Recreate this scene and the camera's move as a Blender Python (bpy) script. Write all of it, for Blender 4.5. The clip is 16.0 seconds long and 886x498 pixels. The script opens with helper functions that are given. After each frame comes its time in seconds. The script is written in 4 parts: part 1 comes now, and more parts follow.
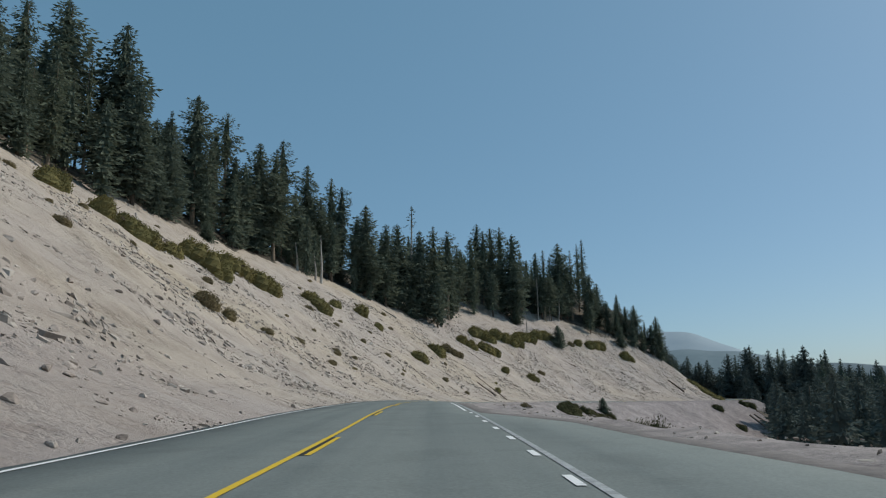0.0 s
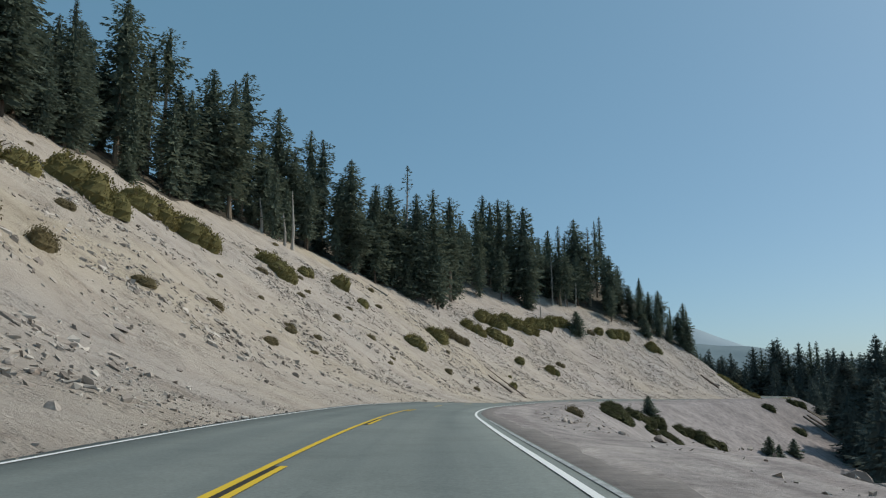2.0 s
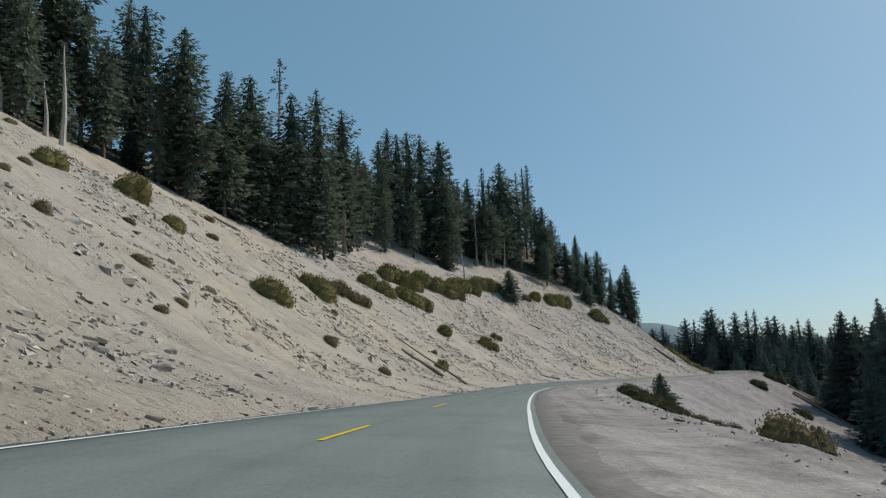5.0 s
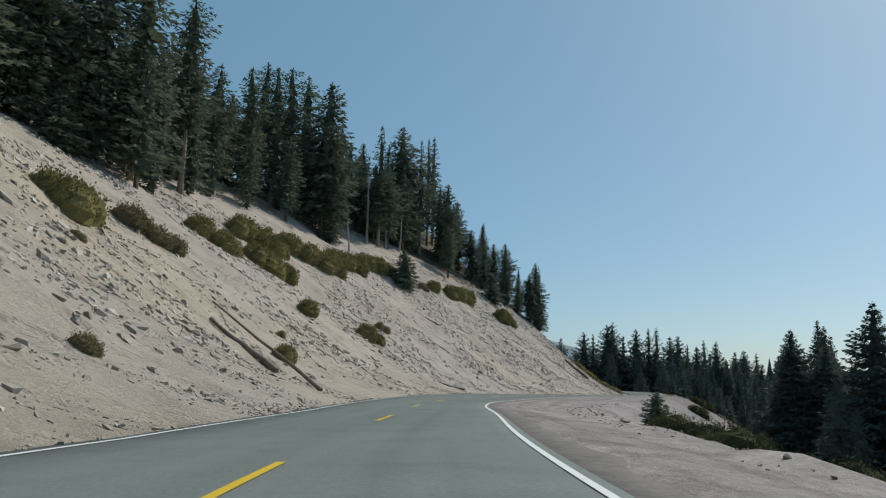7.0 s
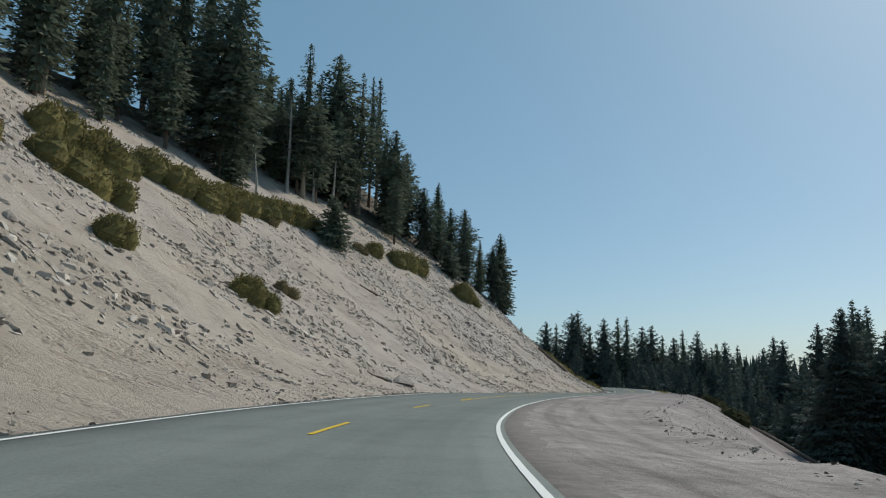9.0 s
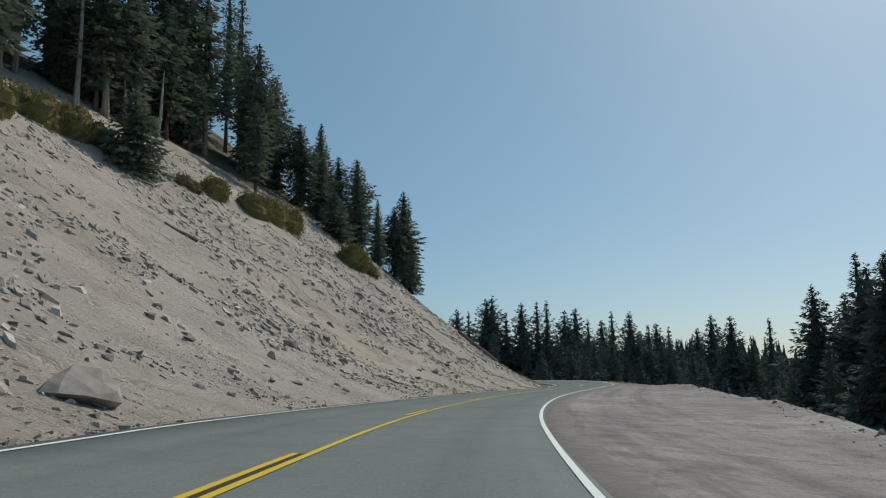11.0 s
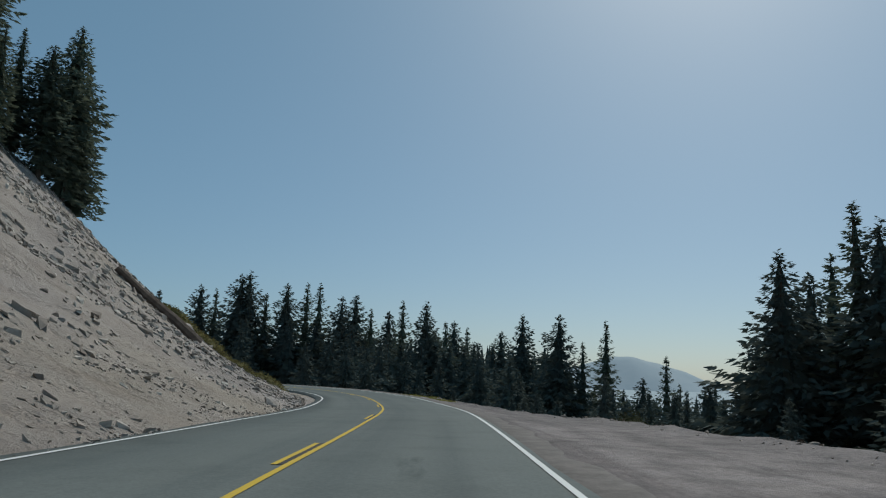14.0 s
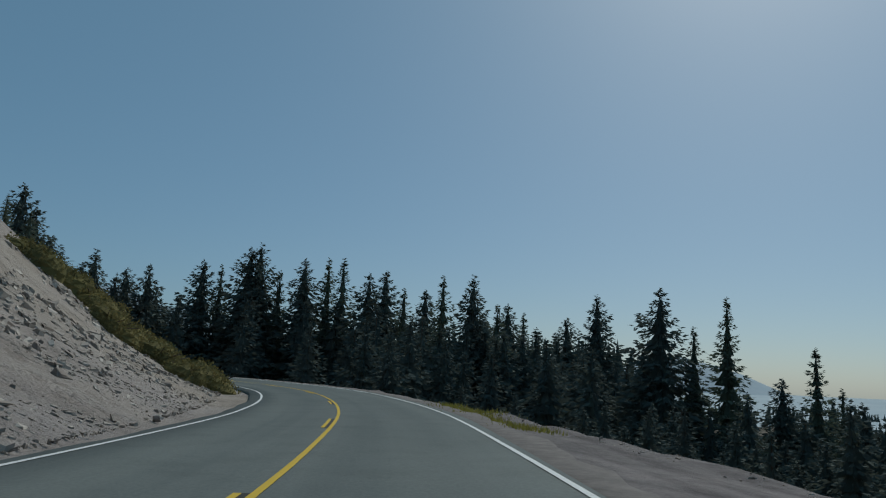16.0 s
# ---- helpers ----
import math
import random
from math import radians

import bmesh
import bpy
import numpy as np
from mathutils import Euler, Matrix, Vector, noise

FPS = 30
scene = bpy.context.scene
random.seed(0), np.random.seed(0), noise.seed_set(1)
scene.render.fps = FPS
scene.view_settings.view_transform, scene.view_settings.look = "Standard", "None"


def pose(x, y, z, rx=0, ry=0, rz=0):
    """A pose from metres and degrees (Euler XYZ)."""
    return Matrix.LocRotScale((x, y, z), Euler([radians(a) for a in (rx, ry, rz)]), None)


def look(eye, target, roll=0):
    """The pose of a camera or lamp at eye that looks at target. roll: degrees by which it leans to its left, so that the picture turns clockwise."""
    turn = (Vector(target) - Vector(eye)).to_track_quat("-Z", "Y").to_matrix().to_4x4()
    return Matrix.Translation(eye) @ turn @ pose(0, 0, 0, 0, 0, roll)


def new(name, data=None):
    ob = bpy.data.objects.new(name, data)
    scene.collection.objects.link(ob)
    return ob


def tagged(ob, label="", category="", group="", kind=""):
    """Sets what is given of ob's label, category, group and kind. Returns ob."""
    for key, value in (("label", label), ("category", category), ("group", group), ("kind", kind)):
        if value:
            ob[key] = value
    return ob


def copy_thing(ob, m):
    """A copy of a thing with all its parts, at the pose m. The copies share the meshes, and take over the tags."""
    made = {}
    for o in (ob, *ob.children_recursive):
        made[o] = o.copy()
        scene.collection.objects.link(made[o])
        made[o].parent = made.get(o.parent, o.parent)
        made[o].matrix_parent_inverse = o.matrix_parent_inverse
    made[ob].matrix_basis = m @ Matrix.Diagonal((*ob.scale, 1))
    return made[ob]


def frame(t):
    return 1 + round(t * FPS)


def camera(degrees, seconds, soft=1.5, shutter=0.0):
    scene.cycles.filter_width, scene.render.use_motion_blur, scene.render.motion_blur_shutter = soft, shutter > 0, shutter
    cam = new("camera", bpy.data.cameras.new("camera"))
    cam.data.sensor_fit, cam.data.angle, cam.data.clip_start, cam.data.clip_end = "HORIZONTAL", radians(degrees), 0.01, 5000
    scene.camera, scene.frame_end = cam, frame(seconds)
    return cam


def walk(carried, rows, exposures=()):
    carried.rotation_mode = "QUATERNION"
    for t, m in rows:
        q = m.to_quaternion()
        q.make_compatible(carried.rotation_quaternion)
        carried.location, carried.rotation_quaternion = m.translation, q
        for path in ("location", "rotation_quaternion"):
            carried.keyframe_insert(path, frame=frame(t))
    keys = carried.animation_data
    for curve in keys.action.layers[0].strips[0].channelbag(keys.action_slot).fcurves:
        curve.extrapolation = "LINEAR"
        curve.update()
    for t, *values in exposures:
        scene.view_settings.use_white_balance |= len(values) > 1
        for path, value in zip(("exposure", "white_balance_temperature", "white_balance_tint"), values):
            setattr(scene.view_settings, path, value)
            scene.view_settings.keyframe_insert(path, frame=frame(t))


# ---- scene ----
cam = camera(63.16, 16.0, 1.2)
ROWS = [
    (0.0, 0.00, 0.00, 1.080, 1.28, 11.70, 0.86),
    (0.5, -0.29, 9.06, 1.245, 1.20, 11.74, 1.00),
    (1.0, -0.67, 18.13, 1.410, 1.20, 11.80, 0.91),
    (1.5, -1.17, 27.23, 1.553, 1.20, 11.39, 0.64),
    (2.0, -1.53, 36.27, 1.660, 1.10, 11.23, 0.50),
    (2.5, -1.85, 45.31, 1.722, 0.81, 10.89, 0.93),
    (3.0, -2.10, 54.35, 1.741, 0.17, 10.59, 0.96),
    (3.5, -2.17, 63.40, 1.721, -0.78, 10.33, 1.55),
    (4.0, -1.88, 72.42, 1.665, -2.22, 9.98, 2.52),
    (6.5, 4.24, 117.16, 1.268, -13.51, 10.42, -0.23),
    (7.0, 6.26, 126.09, 1.213, -15.60, 10.32, -1.12),
    (7.5, 8.70, 134.98, 1.162, -16.95, 10.29, -1.69),
    (8.0, 11.52, 143.78, 1.098, -17.95, 10.20, -1.97),
    (9.25, 18.90, 165.80, 0.865, -20.10, 9.95, -0.90),
    (10.5, 28.31, 186.96, 0.631, -23.89, 9.80, 0.95),
    (11.0, 32.13, 195.33, 0.547, -27.00, 9.91, 1.43),
    (11.5, 36.43, 203.47, 0.497, -30.62, 10.34, 1.46),
    (12.0, 41.14, 211.38, 0.468, -34.32, 10.23, 1.08),
    (12.5, 46.29, 218.99, 0.443, -37.88, 10.29, -0.26),
    (13.0, 51.86, 226.30, 0.419, -41.04, 10.21, -1.22),
    (13.5, 57.82, 233.28, 0.386, -43.52, 10.20, -1.93),
    (14.0, 64.09, 239.97, 0.351, -45.13, 10.28, -1.91),
    (14.5, 70.55, 246.57, 0.313, -45.38, 10.41, -1.72),
    (15.0, 76.81, 253.14, 0.269, -44.75, 10.27, -2.24),
    (15.5, 83.00, 259.78, 0.207, -43.44, 10.05, -2.35),
    (16.0, 89.10, 266.52, 0.134, -41.64, 10.01, -2.69),
]
walk(cam, [(t, pose(x, y, z, 90 + pitch, roll, yaw)) for t, x, y, z, yaw, pitch, roll in ROWS],
     exposures=[(0.0, 0.1, 6600, 8), (2.5, 0.22, 6720, 6), (4.0, 0.27, 6760, 6), (7.5, 0.25, 6800, 6), (11.0, 0.1, 6850, 6), (13.5, -0.18, 6620, 5), (15.0, -0.34, 6500, 4), (16.0, -0.46, 6350, 3)])

# ---- sun, sky ----
world = bpy.data.worlds.new("sky")
scene.world = world
world.use_nodes = True
SUN_AZIMUTH, SUN_HEIGHT = 68.0, 44.0  # degrees clockwise from +y, and above the horizon
wn = world.node_tree
sky = wn.nodes.new("ShaderNodeTexSky")
sky.sky_type, sky.sun_disc = "NISHITA", False
sky.sun_elevation, sky.sun_rotation = radians(SUN_HEIGHT), radians(SUN_AZIMUTH)
sky.altitude, sky.air_density, sky.dust_density, sky.ozone_density = 1500, 1.0, 3.6, 3.0
haze = wn.nodes.new("ShaderNodeMix")
haze.data_type = "RGBA"
haze.inputs[0].default_value = 0.42
haze.inputs[7].default_value = (1.75, 4.1, 5.7, 1)
wn.links.new(sky.outputs[0], haze.inputs[6])
wn.links.new(haze.outputs[2], wn.nodes["Background"].inputs[0])
wn.nodes["Background"].inputs[1].default_value = 0.087
sun = new("sun", bpy.data.lights.new("sun", "SUN"))
sun.data.energy, sun.data.angle, sun.data.color = 2.68, radians(0.6), (1.0, 0.95, 0.88)
sx, sy = math.sin(radians(SUN_AZIMUTH)) * math.cos(radians(SUN_HEIGHT)), math.cos(radians(SUN_AZIMUTH)) * math.cos(radians(SUN_HEIGHT))
sun.matrix_world = look((0, 0, 0), (-sx, -sy, -math.sin(radians(SUN_HEIGHT))))


# ---- materials ----
def shader(name, rough=0.9):
    m = bpy.data.materials.new(name)
    m.use_nodes = True
    b = m.node_tree.nodes["Principled BSDF"]
    b.inputs["Roughness"].default_value = rough
    b.inputs["Specular IOR Level"].default_value = 0.25
    return m, m.node_tree.nodes, m.node_tree.links, b


def noise_tex(nodes, links, scale, detail=4.0, rough=0.6, stretch=None):
    co = nodes.new("ShaderNodeTexCoord")
    tex = nodes.new("ShaderNodeTexNoise")
    tex.inputs["Scale"].default_value, tex.inputs["Detail"].default_value, tex.inputs["Roughness"].default_value = scale, detail, rough
    if stretch:
        mp = nodes.new("ShaderNodeMapping")
        mp.inputs["Scale"].default_value = stretch
        links.new(co.outputs["Object"], mp.inputs[0])
        links.new(mp.outputs[0], tex.inputs["Vector"])
    else:
        links.new(co.outputs["Object"], tex.inputs["Vector"])
    return tex.outputs["Fac"]


def ramp(nodes, links, fac, stops):
    r = nodes.new("ShaderNodeValToRGB")
    while len(r.color_ramp.elements) < len(stops):
        r.color_ramp.elements.new(0.5)
    for e, (p, c) in zip(r.color_ramp.elements, stops):
        e.position, e.color = p, (*c, 1)
    links.new(fac, r.inputs[0])
    return r.outputs[0]


def blend(nodes, links, fac, a, b, mode="MIX"):
    x = nodes.new("ShaderNodeMix")
    x.data_type, x.blend_type = "RGBA", mode
    for s, v in ((x.inputs[0], fac), (x.inputs[6], a), (x.inputs[7], b)):
        if isinstance(v, (float, int)):
            s.default_value = v
        elif isinstance(v, tuple):
            s.default_value = (*v, 1)
        else:
            links.new(v, s)
    return x.outputs[2]


def bump(nodes, links, bsdf, height, strength, distance):
    n = nodes.new("ShaderNodeBump")
    n.inputs["Strength"].default_value, n.inputs["Distance"].default_value = strength, distance
    links.new(height, n.inputs["Height"])
    links.new(n.outputs[0], bsdf.inputs["Normal"])


def cells(nodes, links, scale, feature="F1"):
    co = nodes.new("ShaderNodeTexCoord")
    tex = nodes.new("ShaderNodeTexVoronoi")
    tex.inputs["Scale"].default_value, tex.inputs["Randomness"].default_value = scale, 1.0
    warp = nodes.new("ShaderNodeTexNoise")
    warp.inputs["Scale"].default_value = scale * 1.7
    mix = nodes.new("ShaderNodeMix")
    mix.data_type = "RGBA"
    mix.inputs[0].default_value = 0.25 / scale
    links.new(co.outputs["Object"], warp.inputs["Vector"])
    links.new(co.outputs["Object"], mix.inputs[6])
    links.new(warp.outputs["Color"], mix.inputs[7])
    links.new(mix.outputs[2], tex.inputs["Vector"])
    return tex


def maths(nodes, links, op, a, b):
    x = nodes.new("ShaderNodeMath")
    x.operation = op
    for s, v in zip(x.inputs, (a, b)):
        if isinstance(v, (float, int)):
            s.default_value = v
        else:
            links.new(v, s)
    return x.outputs[0]


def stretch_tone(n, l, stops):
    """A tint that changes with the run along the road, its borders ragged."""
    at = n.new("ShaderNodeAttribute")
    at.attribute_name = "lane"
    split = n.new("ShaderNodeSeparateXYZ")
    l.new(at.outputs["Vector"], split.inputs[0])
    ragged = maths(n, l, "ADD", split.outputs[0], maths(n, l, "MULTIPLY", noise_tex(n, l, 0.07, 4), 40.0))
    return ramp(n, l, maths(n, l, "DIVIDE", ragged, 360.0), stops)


def lane_streaks(n, l, across, along, detail=4):
    """Noise drawn out along the road, by the surface's own lane coordinates."""
    at = n.new("ShaderNodeAttribute")
    at.attribute_name = "lane"
    mp = n.new("ShaderNodeMapping")
    mp.inputs["Scale"].default_value = (along, across, 1)
    tex = n.new("ShaderNodeTexNoise")
    tex.inputs["Scale"].default_value, tex.inputs["Detail"].default_value, tex.inputs["Roughness"].default_value = 1.0, detail, 0.6
    l.new(at.outputs["Vector"], mp.inputs[0])
    l.new(mp.outputs[0], tex.inputs["Vector"])
    return tex.outputs["Fac"]


def slope_material():
    """Pale volcanic scree: smooth tan and pinkish sand, with bands of broken chips down the fall line."""
    m, n, l, b = shader("pale_scree", 0.95)
    big = noise_tex(n, l, 0.035, 3)
    tone = ramp(n, l, big, [(0.35, (0.395, 0.349, 0.312)), (0.5, (0.415, 0.36, 0.308)), (0.68, (0.425, 0.362, 0.285))])
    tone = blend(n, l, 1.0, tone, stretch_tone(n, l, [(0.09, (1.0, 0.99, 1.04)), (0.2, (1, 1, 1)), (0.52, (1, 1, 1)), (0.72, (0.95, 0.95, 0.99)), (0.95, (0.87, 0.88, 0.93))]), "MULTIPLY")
    mid = ramp(n, l, noise_tex(n, l, 0.3, 5, 0.6), [(0.32, (0.86, 0.85, 0.84)), (0.5, (1, 1, 1)), (0.72, (1.06, 1.05, 1.04))])
    rills = ramp(n, l, noise_tex(n, l, 1.0, 5, 0.65, (0.2, 0.42, 0.2)), [(0.34, (0.9, 0.885, 0.87)), (0.5, (1, 1, 1)), (0.68, (1.04, 1.04, 1.04))])
    grain = ramp(n, l, noise_tex(n, l, 5.0, 6, 0.8), [(0.3, (0.80, 0.79, 0.78)), (0.48, (1, 1, 1)), (0.8, (1.1, 1.09, 1.08))])
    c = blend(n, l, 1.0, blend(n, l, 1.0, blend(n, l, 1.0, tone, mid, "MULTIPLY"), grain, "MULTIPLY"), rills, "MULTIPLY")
    coarse, fine = cells(n, l, 2.6), cells(n, l, 6.5)
    patch = ramp(n, l, noise_tex(n, l, 0.45, 6, 0.7, (0.6, 1.0, 0.6)), [(0.5, (0.0, 0.0, 0.0)), (0.64, (1, 1, 1))])
    stone = ramp(n, l, coarse.outputs["Color"], [(0.2, (0.66, 0.63, 0.60)), (0.55, (1, 1, 1)), (0.9, (1.12, 1.11, 1.1))])
    c = blend(n, l, maths(n, l, "MULTIPLY", patch, 0.7), c, blend(n, l, 1.0, c, stone, "MULTIPLY"))
    l.new(c, b.inputs["Base Color"])
    lumps = maths(n, l, "ADD", maths(n, l, "MULTIPLY", coarse.outputs["Distance"], -0.32), maths(n, l, "MULTIPLY", fine.outputs["Distance"], -0.25))
    height = maths(n, l, "ADD", maths(n, l, "MULTIPLY", lumps, patch), maths(n, l, "MULTIPLY", noise_tex(n, l, 2.6, 9, 0.78), 0.3))
    bump(n, l, b, height, 0.9, 0.55)
    return m


def gravel_material():
    m, n, l, b = shader("grey_gravel", 0.95)
    wide = ramp(n, l, noise_tex(n, l, 0.16, 5, 0.6), [(0.34, (0.247, 0.22, 0.213)), (0.5, (0.303, 0.27, 0.26)), (0.66, (0.358, 0.32, 0.307))])
    rut = ramp(n, l, noise_tex(n, l, 0.9, 5, 0.65), [(0.36, (0.72, 0.71, 0.72)), (0.5, (1, 1, 1)), (0.66, (1.2, 1.19, 1.17))])
    c = blend(n, l, 1.0, wide, rut, "MULTIPLY")
    g = ramp(n, l, noise_tex(n, l, 9, 5, 0.8), [(0.3, (0.6, 0.6, 0.6)), (0.55, (1, 1, 1)), (0.8, (1.2, 1.2, 1.2))])
    track = ramp(n, l, lane_streaks(n, l, 1.1, 0.035), [(0.36, (0.74, 0.72, 0.73)), (0.5, (1, 1, 1)), (0.66, (1.16, 1.15, 1.13))])
    at = n.new("ShaderNodeAttribute")
    at.attribute_name = "lane"
    split = n.new("ShaderNodeSeparateXYZ")
    l.new(at.outputs["Vector"], split.inputs[0])
    driven = ramp(n, l, maths(n, l, "DIVIDE", split.outputs[1], 20.0), [(0.3, (1, 1, 1)), (0.48, (0, 0, 0))])
    c = blend(n, l, driven, c, blend(n, l, 1.0, c, track, "MULTIPLY"))
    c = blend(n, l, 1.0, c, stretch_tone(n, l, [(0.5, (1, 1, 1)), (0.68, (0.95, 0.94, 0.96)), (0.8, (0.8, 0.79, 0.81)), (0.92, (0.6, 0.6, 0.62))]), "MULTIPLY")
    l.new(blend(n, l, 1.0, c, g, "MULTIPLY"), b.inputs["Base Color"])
    bump(n, l, b, noise_tex(n, l, 6, 6, 0.75), 0.7, 0.08)
    return m


def litter_material():
    m, n, l, b = shader("forest_floor", 0.95)
    c = ramp(n, l, noise_tex(n, l, 0.3, 6, 0.7), [(0.3, (0.04, 0.035, 0.027)), (0.5, (0.085, 0.072, 0.054)), (0.72, (0.17, 0.14, 0.11))])
    l.new(c, b.inputs["Base Color"])
    bump(n, l, b, noise_tex(n, l, 1.5, 6, 0.7), 0.8, 0.3)
    return m


def asphalt_material():
    m, n, l, b = shader("asphalt", 0.85)
    b.inputs["Specular IOR Level"].default_value = 0.08
    big = ramp(n, l, noise_tex(n, l, 0.12, 4), [(0.3, (0.16, 0.182, 0.176)), (0.7, (0.19, 0.212, 0.203))])
    fine = ramp(n, l, noise_tex(n, l, 18, 4, 0.8), [(0.3, (0.8, 0.8, 0.8)), (0.7, (1.15, 1.15, 1.15))])
    streak = ramp(n, l, noise_tex(n, l, 0.7, 4, 0.6), [(0.34, (0.9, 0.9, 0.9)), (0.5, (1, 1, 1))])
    worn = ramp(n, l, lane_streaks(n, l, 0.8, 0.012, 3), [(0.38, (0.9, 0.91, 0.92)), (0.5, (1, 1, 1)), (0.64, (1.08, 1.07, 1.06))])
    spill = ramp(n, l, lane_streaks(n, l, 0.55, 0.11, 5), [(0.27, (0.72, 0.73, 0.74)), (0.34, (1, 1, 1))])
    streak = blend(n, l, 1.0, blend(n, l, 1.0, streak, worn, "MULTIPLY"), spill, "MULTIPLY")
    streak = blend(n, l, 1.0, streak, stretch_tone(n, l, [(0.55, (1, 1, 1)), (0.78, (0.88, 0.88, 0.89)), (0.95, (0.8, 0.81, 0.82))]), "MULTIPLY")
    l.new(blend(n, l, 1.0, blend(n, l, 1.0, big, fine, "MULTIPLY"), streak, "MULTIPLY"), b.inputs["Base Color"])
    bump(n, l, b, noise_tex(n, l, 40, 3), 0.3, 0.01)
    return m


def paint_material(name, colour, worn):
    m, n, l, b = shader(name, 0.7)
    c = ramp(n, l, noise_tex(n, l, 4, 6, 0.8), [(worn - 0.08, tuple(0.45 * x + 0.07 for x in colour)), (worn + 0.06, colour)])
    l.new(c, b.inputs["Base Color"])
    return m


def needle_material(name, dark, light, thin=0.4):
    """Leaves: each clump its own tone, and some light passes through."""
    m, n, l, b = shader(name, 0.8)
    b.inputs["Specular IOR Level"].default_value = 0.03
    info = n.new("ShaderNodeObjectInfo")
    geo = n.new("ShaderNodeNewGeometry")
    tree = ramp(n, l, info.outputs["Random"], [(0.0, dark), (1.0, light)])
    leaf = ramp(n, l, geo.outputs["Random Per Island"], [(0.0, (0.78, 0.79, 0.8)), (0.9, (1.1, 1.09, 1.06)), (1.0, (1.3, 1.25, 1.1))])
    c = blend(n, l, 1.0, tree, leaf, "MULTIPLY")
    l.new(c, b.inputs["Base Color"])
    if thin:
        glow = n.new("ShaderNodeBsdfTranslucent")
        mix = n.new("ShaderNodeMixShader")
        mix.inputs[0].default_value = thin
        l.new(c, glow.inputs[0])
        l.new(b.outputs[0], mix.inputs[1])
        l.new(glow.outputs[0], mix.inputs[2])
        l.new(mix.outputs[0], n["Material Output"].inputs[0])
    return m


def mottled(name, a, c, scale, rough=0.9, depth=0.03, stretch=None):
    m, n, l, b = shader(name, rough)
    info = n.new("ShaderNodeObjectInfo")
    f = noise_tex(n, l, scale, 6, 0.7, stretch)
    col = ramp(n, l, f, [(0.32, a), (0.68, c)])
    own = ramp(n, l, info.outputs["Random"], [(0.0, (0.8, 0.8, 0.8)), (1.0, (1.2, 1.18, 1.15))])
    l.new(blend(n, l, 1.0, col, own, "MULTIPLY"), b.inputs["Base Color"])
    bump(n, l, b, f, 0.8, depth)
    return m


VERGE = mottled("dark_verge_chips", (0.15, 0.135, 0.128), (0.26, 0.232, 0.22), 2.5, 0.95, 0.05)
SLOPE, GRAVEL, LITTER, ASPHALT = slope_material(), gravel_material(), litter_material(), asphalt_material()
WHITE = paint_material("white_road_paint", (0.72, 0.73, 0.72), 0.36)
FADED = paint_material("faded_white_paint", (0.38, 0.40, 0.40), 0.5)
YELLOW_PAINT = paint_material("yellow_road_paint", (0.62, 0.42, 0.03), 0.36)
BLACK_PAINT = paint_material("black_road_paint", (0.03, 0.028, 0.02), 0.3)
FIR = needle_material("fir_needles", (0.118, 0.148, 0.12), (0.15, 0.178, 0.134), 0.25)
# fir needles with backlit shade put into the colour, slightly blued for haze
SHADED_FIR = needle_material("shaded_fir_needles", (0.098, 0.124, 0.116), (0.128, 0.152, 0.136), 0.2)
PINE = needle_material("pine_needles", (0.108, 0.135, 0.106), (0.142, 0.165, 0.12), 0.25)
SHRUB = needle_material("manzanita_leaves", (0.175, 0.16, 0.072), (0.24, 0.205, 0.09), 0.25)
GRASS = needle_material("roadside_grass", (0.20, 0.20, 0.05), (0.28, 0.26, 0.07))
DRY = needle_material("dry_brush_leaves", (0.17, 0.14, 0.085), (0.23, 0.19, 0.11))
BANK_LEAVES = needle_material("dark_bank_leaves", (0.062, 0.066, 0.034), (0.095, 0.095, 0.048), 0.25)
BARK = mottled("conifer_bark", (0.05, 0.038, 0.03), (0.17, 0.13, 0.10), 1.2, 0.95, 0.05, (4, 4, 0.6))
PALE_BARK = mottled("sunlit_pine_bark", (0.16, 0.12, 0.085), (0.36, 0.29, 0.22), 1.2, 0.95, 0.05, (4, 4, 0.6))
DEADWOOD = mottled("weathered_deadwood", (0.26, 0.235, 0.21), (0.50, 0.46, 0.42), 1.5, 0.9, 0.03, (5, 5, 0.6))
LOG = mottled("fallen_log_wood", (0.13, 0.092, 0.074), (0.27, 0.205, 0.168), 2.0, 0.95, 0.04)
STONE = mottled("pale_volcanic_stone", (0.26, 0.225, 0.205), (0.46, 0.41, 0.37), 1.5, 0.92, 0.05)
DARKSTONE = mottled("brown_volcanic_stone", (0.2, 0.165, 0.145), (0.36, 0.31, 0.275), 1.5, 0.92, 0.05)
# forest greyed to blue: the haze of distance is in the colour
HAZE_RIDGE = mottled("hazed_forest_ridge", (0.10, 0.145, 0.17), (0.14, 0.19, 0.215), 0.02)
# valley floor paled towards the sky: haze put into its base colour
HAZE_PLAIN = mottled("hazed_valley_floor", (0.30, 0.38, 0.43), (0.36, 0.43, 0.47), 0.004)
# bare rock with blue distance haze painted into it
HAZE_PEAK = mottled("hazed_bare_peak", (0.27, 0.35, 0.41), (0.33, 0.40, 0.45), 0.004)


